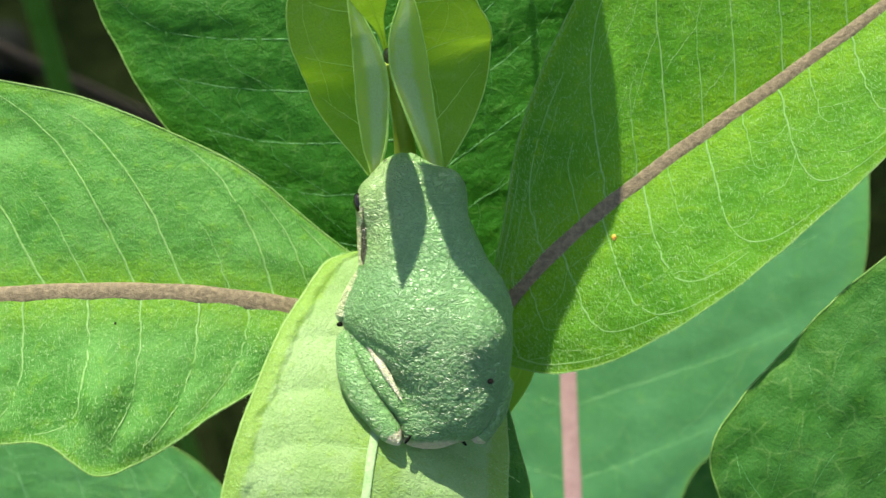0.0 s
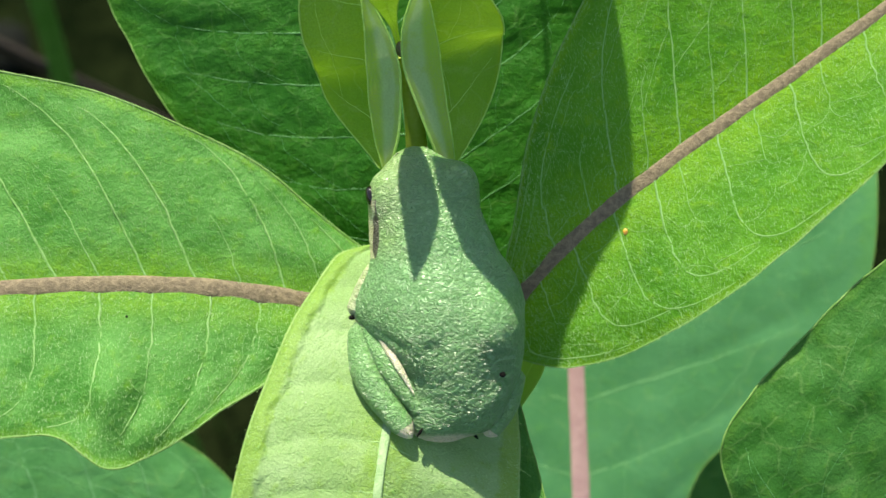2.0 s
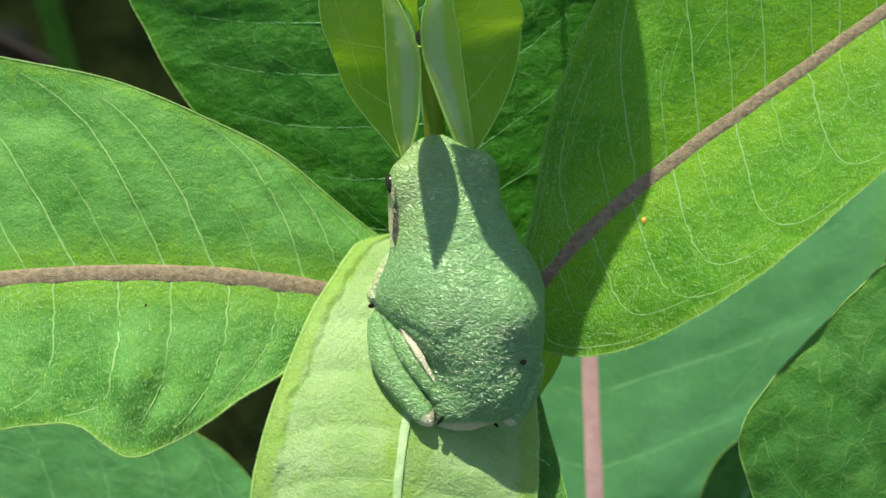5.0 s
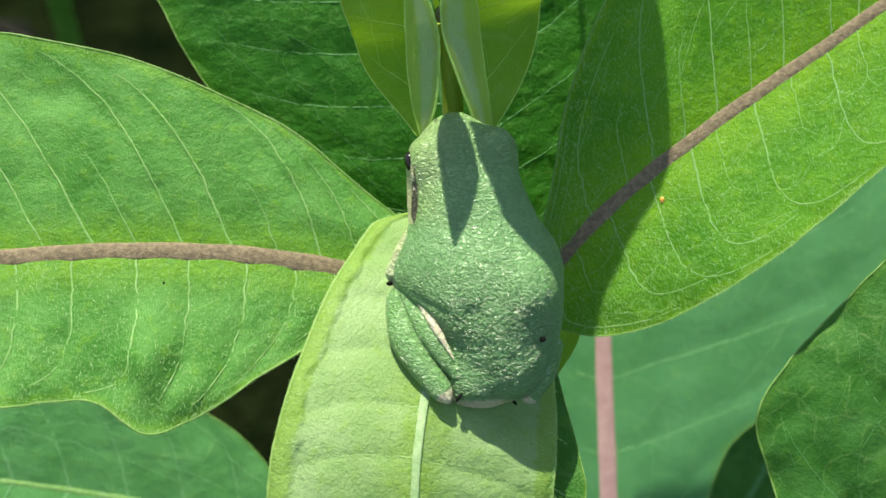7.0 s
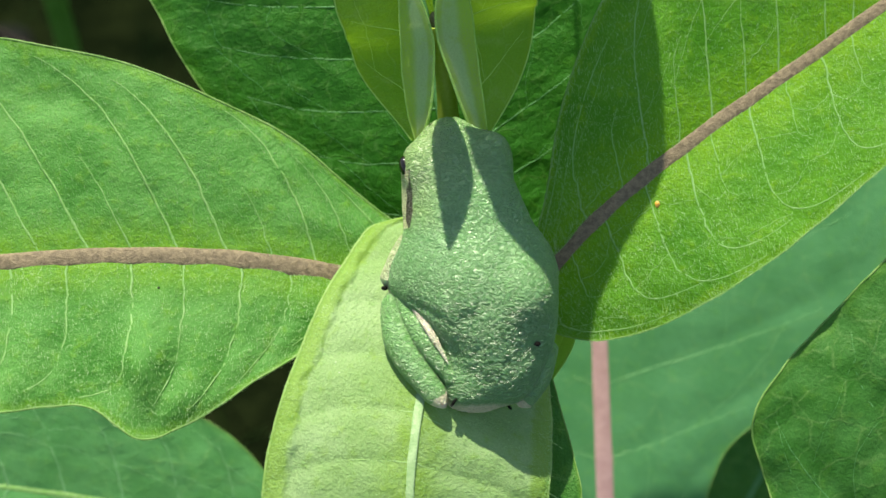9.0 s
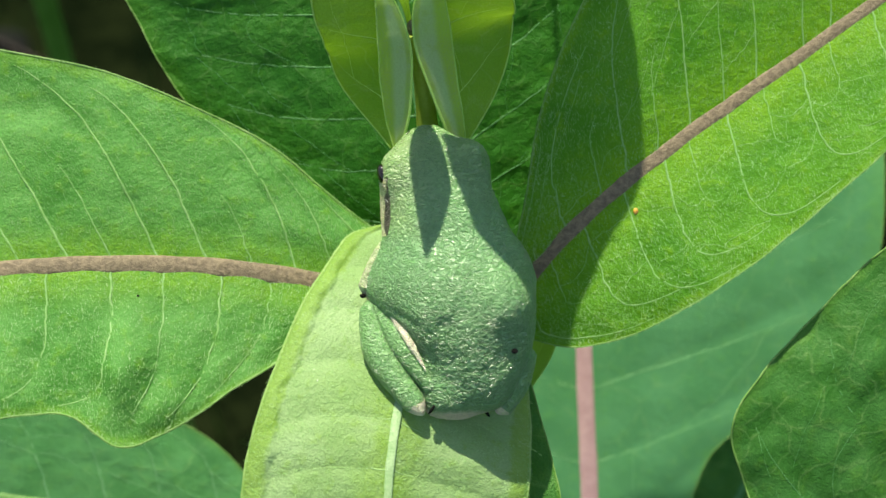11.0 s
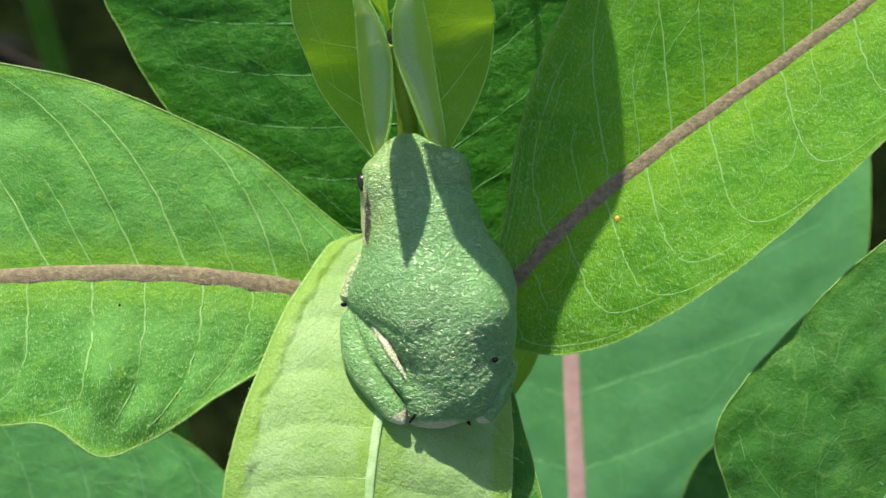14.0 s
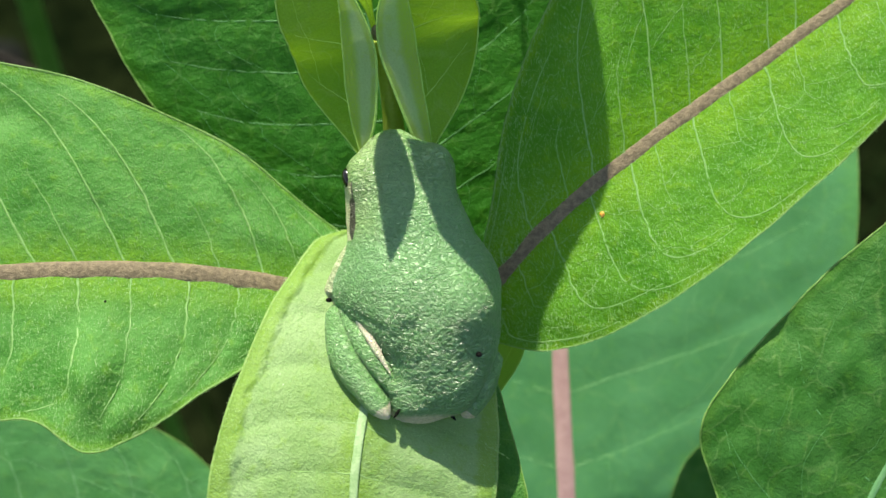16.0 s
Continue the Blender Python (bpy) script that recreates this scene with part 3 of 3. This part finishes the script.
# the young shoot: two leaves still folded along the midrib, the front half rolled back over the rear half
leaf(milkweed,
    mid=[(-8.8, 9.1, -9.3), (-7.4, 13.2, -7.4), (-7.0, 17.5, -5.6), (-7.0, 21.6, -3.6), (-8.2, 25.4, -1.8), (-10.0, 28.9, -0.1), (-11.6, 32.4, 1.6), (-12.8, 35.8, 3.4), (-13.9, 39.2, 5.1)],
    left=[1.2, 7.4, 9.8, 10.7, 10.7, 10.2, 9.8, 8.6, 6.4, 3.6, 0.2],
    right=[-0.5, -2.8, -3.7, -4.1, -4.0, -3.2, -1.9, -0.8, -0.4, -0.3, -0.1],
    material=LEAF_YOUNG, back=LEAF_BACK, slope=(-0.45, 0.08), bow=(0, 0.12), shear=(0.5, 0.3), veins=4, phase=0.5, quilt=0.04, wave=0.2, rib=(0.2, 0.1), rib_material=VEIN_YOUNG, vein_material=VEIN_YOUNG, rim=0.1, edge_material=VEIN_YOUNG, vein_size=0.09, cross=1,
    petiole=(-5, 9, -11), label="young folded yellow-green leaf of the shoot", seed=6.0, dense=(70, 22))
leaf(milkweed,
    mid=[(-1.4, 9.3, -9.2), (-3.2, 13.5, -7.3), (-4.9, 17.7, -5.4), (-6.4, 21.8, -3.6), (-6.6, 25.9, -1.6), (-5.4, 29.8, 0.4), (-3.6, 33.5, 2.2), (-0.9, 36.5, 3.6), (2.1, 39.2, 5.1)],
    left=[-1.6, -2.7, -3.5, -4.3, -4.7, -4.3, -3.0, -0.9, -0.4, -0.3, -0.1],
    right=[1.9, 8.0, 11.6, 13.3, 13.4, 12.6, 11.8, 10.2, 7.5, 4.2, 0.2],
    material=LEAF_YOUNG, back=LEAF_BACK, slope=(0.08, -0.45), bow=(0.12, 0), shear=(0.3, 0.5), veins=4, phase=0.5, quilt=0.04, wave=0.2, rib=(0.2, 0.1), rib_material=VEIN_YOUNG, vein_material=VEIN_YOUNG, rim=0.1, edge_material=VEIN_YOUNG, vein_size=0.09, cross=1,
    petiole=(-4, 9, -11), label="young folded yellow-green leaf of the shoot", seed=7.0, dense=(70, 22))
leaf(milkweed,
    mid=[(-7.0, 24.4, -3.6), (-7.6, 26.6, -0.6), (-8.1, 27.7, 3.8), (-8.5, 29.0, 7.5), (-8.8, 30.0, 12.2), (-9.9, 30.6, 16.2), (-11.2, 30.8, 20.0)],
    left=[0.3, 0.5, 1.1, 2.0, 2.3, 1.5, 0.1],
    right=[0.3, 0.5, 1.1, 2.0, 2.3, 1.5, 0.1],
    material=LEAF_YOUNG, facing=(0, -1, 0.6), slope=(0.3, 0.3), veins=5, quilt=0.05, wave=0.1, rib=(0.03, 0.02), rib_material=VEIN_YOUNG, rim=0.04, vein_size=0.0,
    label="tiny pale leaf at the tip of the shoot", seed=12.0, dense=(40, 10))
part("bud", ball(mm(-6.9, 24.2, -3.4), (0.0006, 0.0006, 0.0012)), BUD_BROWN, milkweed, "tiny brownish flower bud at the tip")
leaf(milkweed,
    mid=[(-21.3, -57.0, -49.5), (-36.7, -52.1, -48.7), (-52.0, -47.9, -47.9), (-67.7, -45.0, -47.2), (-83.2, -43.1, -46.6), (-99.7, -42.9, -47.4), (-116.5, -43.4, -48.5)],
    left=[0.3, 12.3, 17.6, 22.1, 22.6, 22.7, 19.3, 13.0, 1.0],
    right=[0.3, 7.1, 15.2, 18.1, 19.3, 19.0, 16.1, 8.7, 1.0],
    material=LEAF_LOW, veins=10, vein_material=VEIN_FAR, vein_size=0.24, cross=2, wave=0.9, petiole=(6.0, -44, -64), label="lower green milkweed leaf under the broad one", seed=8.0)

# ---- the neighbouring milkweed ----
base2 = foot_of(30, -100, -85)
neighbour = thing("milkweed_plant", mm(*base2), "neighbouring milkweed with large bluish-green leaves, lower than the first", "plant")
TOP2 = Vector((30, -90, -75))
stem(neighbour, [TOP2] + [Vector((30, -100, -85)).lerp(base2, k / 4) for k in range(5)], lambda u: (2.2 + 1.8 * u) / 1000, STEM_GREEN, "green stem")
leaf(neighbour,
    mid=[(25.6, -84.2, -68.0), (24.6, -63.2, -66.9), (23.6, -42.5, -65.8), (22.7, -22.0, -65.0), (22.3, -1.6, -64.3), (22.4, 18.8, -65.3), (23.0, 39.7, -68.0)],
    left=[1.0, 13.5, 24.0, 28.8, 33.1, 34.6, 36.4, 34.9, 31.9, 23.5, 2.1],
    right=[1.0, 4.3, 8.1, 11.4, 14.3, 17.2, 19.2, 22.5, 30.0, 38.0, 44.0, 48.5, 51.0, 52.3, 52.9, 53.1, 53.2, 52.4, 48.6, 36.5, 6.0],
    material=LEAF_FAR, shear=(0.4, 0.35), veins=9, rib_material=RIB_PINK, rib=(1.9, 1.2), vein_material=VEIN_FAR, vein_size=0.15, cross=1, petiole=tuple(TOP2), slope=(0.05, 0.08),
    label="large bluish-green milkweed leaf with a thick pink midrib", seed=9.0)
leaf(neighbour,
    mid=[(44.0, -81.0, -23.8), (50.1, -61.6, -19.2), (57.2, -43.1, -16.9), (66.0, -25.5, -15.5), (75.7, -9.7, -15.5), (86.2, 5.3, -16.5), (96.9, 19.4, -19.2)],
    left=[0.4, 1.8, 3.7, 8.0, 12.9, 18.2, 25.1, 24.7, 22.4, 20.8, 18.8, 16.6, 14.8, 13.0, 10.8, 6.3, 0.4],
    right=[0.4, 9.0, 17.0, 22.0, 25.0, 27.0, 27.0, 26.0, 23.0, 18.0, 13.0, 7.0, 0.4],
    material=LEAF_DEEP, slope=(0.03, 0.05), veins=10, rib_material=VEIN_FAR, rib=(0.6, 0.3), cross=2, vein_material=VEIN_DIM, vein_size=0.12, wave=1.8, quilt=1.0, grain=0.1, rim=0.13, edge_material=EDGE_PALE,
    petiole=(30, -100, -85), label="deep green milkweed leaf with a light edge", seed=10.0)
# added dark leaf that fills the gap where only a shadow patch belongs
leaf(neighbour,
    mid=[(36.0, -96.0, -92.0), (46.0, -78.0, -94.0), (56.0, -60.0, -96.0), (67.0, -42.0, -98.0), (80.0, -26.0, -100.0)],
    left=[0.5, 12.0, 19.0, 21.0, 19.0, 11.0, 0.5],
    right=[0.5, 12.0, 19.0, 21.0, 19.0, 11.0, 0.5],
    material=LEAF_SHADE, veins=8, rib_material=VEIN_DIM, rib=(0.9, 0.4), vein_material=VEIN_DIM, vein_size=0.15, wave=0.8, petiole=(30, -104, -90), label="added dark leaf standing in for a patch of shadow", seed=16.0, dense=(40, 14))


# ---- far behind: a weed stalk, a dead stalk, a stone ----
stalk_foot = foot_of(-150, 80, -268)
stalk = thing("weed_stalk", mm(*stalk_foot), "thick green weed stalk growing from the soil", "plant")
stem(stalk, [stalk_foot.lerp(Vector((-146, 130, -215)), k / 5) + Vector((math.sin(k * 1.3) * 4, 0, 0)) for k in range(6)], lambda u: (6.0 - 2.0 * u) / 1000, STALK, "green fleshy stem")
lie_a, lie_b = Vector((-197, 88, -416)), Vector((-195, 87, -616))
lie_foot = lie_b + (lie_b - lie_a) * (mm(*lie_b).z / (mm(*lie_a).z - mm(*lie_b).z))
dead = thing("dead_stalk", mm(*lie_foot), "dry brown stalk leaning over the soil", "plant")
stem(dead, [lie_foot.lerp(lie_a + (lie_a - lie_b) * 0.6, k / 4) for k in range(5)], lambda u: (5.0 - 1.5 * u) / 1000, STEM_DRY, "dry brown stem")


def stone():
    bm = ball((0, 0, 0), (0.05, 0.04, 0.03), None, 16, 24)
    at = mm(-590, 256, -1321)
    for v in bm.verts:
        v.co *= 1 + 0.25 * noise.noise(v.co * 30)
        v.co += at + Vector((0, 0, 0.01))
    whole("stone", bm, STONE_SHADED, at, "stone lying on the soil, coloured near black for the shade", "stone")


stone()

# ---- a taller plant out of view, added to shade part of the first plant ----
base3 = foot_of(72, 110, 14)
tall = thing("milkweed_plant", mm(*base3), "unseen taller milkweed, added so that its two leaves cast shadows", "plant")
stem(tall, [Vector((72, 110, 14)).lerp(base3, k / 5) for k in range(6)], lambda u: (1.2 + 2.4 * u) / 1000, STEM_GREEN, "green stem")
leaf(tall,
    mid=[(6.0, 106.0, 18.0), (4.0, 94.0, 19.8), (2.8, 84.0, 20.3), (1.6, 73.0, 20.4), (0.4, 63.0, 20.1), (-0.8, 55.0, 20.0)],
    left=[1.0, 3.9, 6.0, 7.6, 9.1, 10.2, 10.9, 10.3, 8.5, 6.6, 5.4],
    right=[1.0, 1.1, 1.2, 1.4, 1.8, 2.6, 3.8, 5.6, 7.9, 8.5, 2.0],
    material=LEAF_THICK, veins=9, slope=(0.0, 0.0), quilt=0.1, wave=0.2, rib_material=RIB_PURPLE, petiole=(6, 114, 17), label="unseen thick leaf added to shade the right-hand leaf", seed=11.0, dense=(50, 16))
leaf(tall,
    mid=[(0.0, 59.0, 20.0), (-1.4, 51.0, 20.0), (-1.7, 43.5, 20.0), (-1.0, 36.0, 20.0), (1.0, 28.3, 20.0)],
    left=[6.9, 5.7, 4.8, 4.1, 3.6, 3.1, 2.8, 2.5, 1.8, 1.1, 0.3],
    right=[2.0, 10.0, 9.2, 8.1, 7.0, 5.9, 5.1, 4.3, 3.0, 1.7, 0.3],
    material=LEAF_TENDER, veins=6, slope=(0.0, 0.0), quilt=0.1, wave=0.2, vein_material=VEIN_YOUNG, rib_material=VEIN_YOUNG, rib=(0.3, 0.15), vein_size=0.08, petiole=(0, 114, 17), label="unseen thin leaf added to cast a soft shadow on the frog", seed=15.0, dense=(50, 16))
stem(tall, [Vector((72, 110, 14)), Vector((40, 115, 16)), Vector((0, 114, 17))], lambda u: (1.2 - 0.4 * u) / 1000, STEM_GREEN, "unseen twig holding the added shading leaves", "twig")


# ---- small things on the leaves ----
def speck(name, x, y, z, size, material, label, category, group=""):
    bm = ball(mm(x, y, z), (size[0] / 1000, size[1] / 1000, size[2] / 1000), PLANT.to_3x3(), 8, 12)
    for v in bm.verts:
        v.co += (v.co - mm(x, y, z)) * 0.35 * noise.noise(v.co * 4000)
    whole(name, bm, material, mm(x, y, z), label, category, "", group)


speck("insect_egg", 22.7, 1.5, -11.45, (0.32, 0.45, 0.3), EGG_AMBER, "tiny amber insect egg on a leaf", "egg")
for x, y, z, s in ((-27.6, 0.3, -12.35, 0.2), (-18.5, -20.1, -2.15, 0.2), (-19.0, -18.8, -2.92, 0.14), (-14.6, 27.8, -4.74, 0.22)):
    speck("husk", x, y, z, (s, s * 1.5, 0.15), SPECK_WHITE, "tiny white plant husk lying on a leaf", "husk", "white husks on the leaves")
for x, y, z, s in ((-42.5, -9.7, -8.25, 0.2), (-42.4, -19.7, -5.55, 0.16), (-8.2, 12.6, -8.1, 0.1)):
    speck("dirt_grain", x, y, z, (s, s, 0.12), SPECK_DARK, "tiny dark grain of dirt on a leaf", "dirt", "dark grains on the leaves")

# ---- the frog ----
LUMPS = [  # centre, radii (plant-frame millimetres), turn in degrees
    ((-5.2, 9.5, -5.4), (2.9, 2.5, 2.3), 15), ((-3.9, 5.3, -4.6), (5.7, 5.6, 3.3), 13),
    ((-8.3, 5.8, -3.1), (2.3, 2.7, 2.1), 13), ((-8.2, 1.7, -5.7), (2.5, 4.4, 1.9), 2), ((0.8, 7.3, -3.3), (2.0, 2.6, 2.0), 13),
    ((-2.3, -0.9, -3.6), (7.0, 6.8, 4.6), 6), ((-1.4, -7.6, -2.6), (10.1, 7.6, 5.0), 7),
    ((3.5, -10.2, 0.5), (3.5, 4.2, 3.0), 0), ((-2.6, -9.3, 0.3), (4.4, 5.2, 3.3), 0), ((0.8, -13.2, -0.7), (3.2, 4.6, 3.2), 0), ((0.6, -17.2, -2.0), (3.0, 4.4, 3.0), 0), ((-8.4, -5.0, -4.9), (2.1, 4.2, 2.0), -22), ((-10.6, -8.0, -5.0), (2.0, 2.4, 1.6), -25), ((3.9, -9.9, 0.7), (2.3, 2.8, 2.7), 0),
    ((-2.6, -13.2, -1.2), (3.9, 6.0, 3.3), 24), ((4.1, -14.4, -2.3), (4.4, 6.6, 3.9), -8), ((-0.5, -20.5, -3.0), (3.3, 3.9, 2.7), 0), ((-3.2, -20.2, -3.0), (2.6, 3.5, 2.8), 20), ((-3.4, -22.2, -2.8), (1.6, 1.8, 2.0), 0), ((-5.4, -18.5, -4.0), (3.0, 4.5, 3.0), 32), ((3.0, -19.9, -2.6), (2.8, 3.4, 2.8), 0),
]


def body_field(p):
    """Smooth union of the lumps; negative inside."""
    total = np.zeros(p.shape[:-1])
    for c, r, turn in LUMPS:
        q = p - np.array(c)
        a = radians(turn)
        q = np.stack([q[..., 0] * math.cos(a) + q[..., 1] * math.sin(a), q[..., 1] * math.cos(a) - q[..., 0] * math.sin(a), q[..., 2]], -1) / np.array(r)
        d = (np.linalg.norm(q, axis=-1) - 1) * min(r)
        total += np.exp(-d / 0.9)
    return 0.25 - 0.9 * np.log(np.maximum(total, 1e-30))


def top_of(x, y):
    """Height of the back over a point of the plant frame."""
    heights = np.linspace(6, -6, 1201)
    inside = body_field(np.stack([np.full(1201, x), np.full(1201, y), heights], -1)) < 0
    return float(heights[np.argmax(inside)])


def skin_tone(x, y, z):
    """Pigment of the frog's body: green, yellower on the snout, cream below, a dark stripe behind each eye."""
    tone = Vector((0.150, 0.318, 0.120)).lerp(Vector((0.165, 0.308, 0.105)), min(1, max(0, (y - 1) / 10)))
    if y > -3 and x < -5:
        tone = tone.lerp(Vector((0.33, 0.41, 0.15)), 0.3 * min(1, (-5 - x) / 3, (y + 3) / 3))
    centre = -2.6 - 0.19 * (y + 8.9)
    wob = noise.noise(Vector((x, y * 0.9, 2)))
    low = centre - 1.0 + 0.5 * wob
    if z < low and x < -3:
        tone = tone.lerp(Vector((0.58, 0.54, 0.34)), min(1, (low - z) / 0.7))
    if y < -23.4 + 0.25 * wob:
        tone = tone.lerp(Vector((0.58, 0.54, 0.36)), min(1, (-23.4 + 0.25 * wob - y) / 0.5))
    mask = -9.85 + 0.25 * wob - 0.02 * (y - 1) ** 2 * (y < 0)
    wide = 0.42 * min(1, max(0.0, (3.8 - y) / 1.0), max(0.0, (y + 2.0) / 1.0)) + 0.12 * wob
    if -2.0 < y < 5.2 and x < -8.6 and z > -7.5:
        if x < mask:
            tone = Vector((0.46, 0.48, 0.26))
        if abs(x - mask) < max(wide, 0.16 if y > 2 else 0):
            tone = Vector((0.05, 0.04, 0.028))
    return tone


def frog_body(frog):
    rings, sides = 430, 380
    phi = np.linspace(0.02, math.pi - 0.02, rings)
    th = np.linspace(0, 2 * math.pi, sides, endpoint=False)
    tail, nose = np.array((-0.9, -18.5, -2.2)), np.array((-4.6, 7.4, -5.2))
    share = (0.5 - 0.5 * np.cos(phi))[:, None, None]
    origin = tail + (nose - tail) * share
    axis = (nose - tail) / np.linalg.norm(nose - tail)
    across = np.array((1.0, 0, 0)) - axis * axis[0]
    across /= np.linalg.norm(across)
    top = np.cross(across, axis)
    ways = np.sin(phi)[:, None, None] * (np.cos(th)[None, :, None] * across + np.sin(th)[None, :, None] * top) - np.cos(phi)[:, None, None] * axis
    low, high = np.zeros((rings, sides)), np.full((rings, sides), 16.0)
    found = np.zeros((rings, sides), bool)
    for a in np.linspace(16, 0, 81):
        inside = (body_field(origin + ways * a) < 0) & ~found
        low[inside], high[inside] = a, a + 0.2
        found |= inside
    for _ in range(14):
        mid = (low + high) / 2
        inside = body_field(origin + ways * mid[..., None]) < 0
        low, high = np.where(inside, mid, low), np.where(inside, high, mid)
    pts = origin + ways * low[..., None]
    bm = bmesh.new()
    tint = bm.verts.layers.float_color.new("pigment")
    grid = []
    for i in range(rings):
        row = []
        for j in range(sides):
            x, y, z = pts[i, j]
            fold = 0.10 * noise.noise(Vector((x * 0.5, y * 0.5, z * 0.5))) + 0.05 * noise.noise(Vector((x * 1.4, y * 1.4, z * 1.4 + 5)))
            p = Vector((x, y, z)) * 2.0
            p += noise.noise_vector(p * 0.55) * 0.5
            fold += 0.04 * (0.45 - noise.voronoi(p)[0][0]) + 0.06 * noise.noise(Vector((p.x * 1.2, p.y * 2.2, p.z * 2.2)))
            fold += 0.06 * min(1, abs(noise.noise(Vector((x * 1.0, y * 1.7, z * 1.7 + 3)))) / 0.3)
            if z > -3:
                fold -= 0.22 * math.exp(-((x + 2.7) ** 2 + (y + 13.2) ** 2) / 1.7)
                share_x = min(1.0, max(0.0, (x + 10.0) / 4.5))
                fold -= 0.22 * math.exp(-((y + 10.6 + 2.6 * share_x) / 0.45) ** 2) * (1 - abs(2 * share_x - 1)) ** 0.5
            v = bm.verts.new(mm(*(Vector((x, y, z)) + Vector(ways[i, j]) * fold)))
            v[tint] = (*skin_tone(x, y, z), 1)
            row.append(v)
        grid.append(row)
    for i in range(rings - 1):
        for j in range(sides):
            bm.faces.new((grid[i][j], grid[i][(j + 1) % sides], grid[i + 1][(j + 1) % sides], grid[i + 1][j]))
    bm.faces.new(grid[0])
    bm.faces.new(grid[-1])
    return part("body", bm, SKIN, frog, "green grained back, crease shade painted in, with a dark stripe behind the eye")


def limb(frog, name, points, radii, tone=(0.158, 0.330, 0.115), label="", flat=1.0, sides=56, steps=130, under=(0.50, 0.48, 0.28), tip=None):
    """A limb in plant-frame millimetres; radii along it; paler underneath."""
    path = [mm(*spline(points, k / steps)) for k in range(steps + 1)]
    end = lambda u: math.sqrt(max(0.02, min(1.0, min(u, 1 - u) / 0.09)))
    bm = tube(path, lambda u: table(radii, u) * end(u) / 1000, sides, flat, PLANT.to_3x3() @ Vector((0, 0, 1)))
    tint = bm.verts.layers.float_color.new("pigment")
    back = PLANT.inverted()
    for n, v in enumerate(bm.verts):
        p = back @ v.co * 1000
        c = spline(points, min(1, (n // sides) / steps))
        v[tint] = (*(under if p.z < c.z - 0.5 * table(radii, min(1, (n // sides) / steps)) else tone), 1)
        if tip and n // sides > steps * 0.92 + 2 * noise.noise(p):
            v[tint] = (*tip, 1)
        q = p * 2.0
        v.co += (v.co - mm(*c)).normalized() * (0.05 * (0.45 - noise.voronoi(q)[0][0]) + 0.06 * noise.noise(p * 0.7)) / 1000
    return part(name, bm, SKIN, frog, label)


def tree_frog():
    frog = thing("tree_frog", mm(-1.5, -8.9, -8.2), "small green tree frog resting on a pale milkweed leaf", "frog")
    frog_body(frog)
    head = Matrix.Rotation(radians(13), 3, "Z")
    turn = PLANT.to_3x3() @ head
    for x, y, z, s in ((-10.4, 5.7, -3.0, -1), (1.8, 8.2, -4.6, 1)):
        part("eye", ball(mm(x, y, z), (0.0008, 0.0014, 0.0010), turn), EYE_DARK, frog, "glossy black eye")
    part("nostril", ball(mm(-7.35, 10.75, -4.15), (0.00026, 0.00062, 0.0004), PLANT.to_3x3() @ Matrix.Rotation(radians(-25), 3, "Z"), 8, 10), SPECK_DARK, frog)
    limb(frog, "thigh", [(-3.4, -21.6, -0.9), (-7.8, -15.6, -1.4), (-11.7, -9.9, -4.6)], [1.2, 1.6, 1.1])
    limb(frog, "flank_fold", [(-4.9, -18.6, 0.7), (-7.4, -14.4, 0.1), (-10.0, -10.6, -2.2)], [0.12, 0.5, 0.3], flat=0.8, tone=(0.66, 0.66, 0.44), label="cream fold of skin between thigh and flank")
    limb(frog, "shank", [(-12.3, -10.0, -5.0), (-10.7, -16.6, -2.2), (-5.3, -24.0, -0.3)], [1.3, 2.0, 1.3], label="folded shank, green with a cream heel", tip=(0.60, 0.58, 0.38))
    limb(frog, "shank", [(8.0, -16.0, -6.0), (6.4, -20.5, -4.2), (3.9, -24.2, -3.0)], [1.3, 1.6, 1.2], label="folded shank, green with a cream heel", tip=(0.60, 0.58, 0.38))
    # black slivers painting the shade in the creases at the heels
    for x, y, z, a in ((-4.3, -23.3, -0.2, -35), (2.5, -24.0, -2.7, 40)):
        part("dark_bar", ball(mm(x, y, z), (0.0002, 0.0007, 0.0005), PLANT.to_3x3() @ Matrix.Rotation(radians(a), 3, "Z"), 8, 12), SPECK_DARK, frog, "dark sliver standing in for the shaded crease beside the heel")
    limb(frog, "forearm", [(-9.0, -1.6, -5.4), (-11.0, -5.2, -4.6), (-13.0, -9.3, -4.6)], [1.0, 1.3, 1.1], tone=(0.40, 0.47, 0.25), label="pale forearm tucked under the chest")
    part("dark_bar", ball(mm(-13.0, -9.5, -4.3), (0.00045, 0.0003, 0.0006), PLANT.to_3x3(), 8, 12), SPECK_DARK, frog, "dark mark at the elbow")
    part("speck", ball(mm(5.75, -16.0, top_of(5.75, -16.0) + 0.22), (0.00042, 0.00038, 0.00026), None, 8, 10), SPECK_DARK, frog, "black speck on the back")
    return frog


tree_frog()

def motions():
    """Frog and leaves keep still; only the camera moves."""


motions()
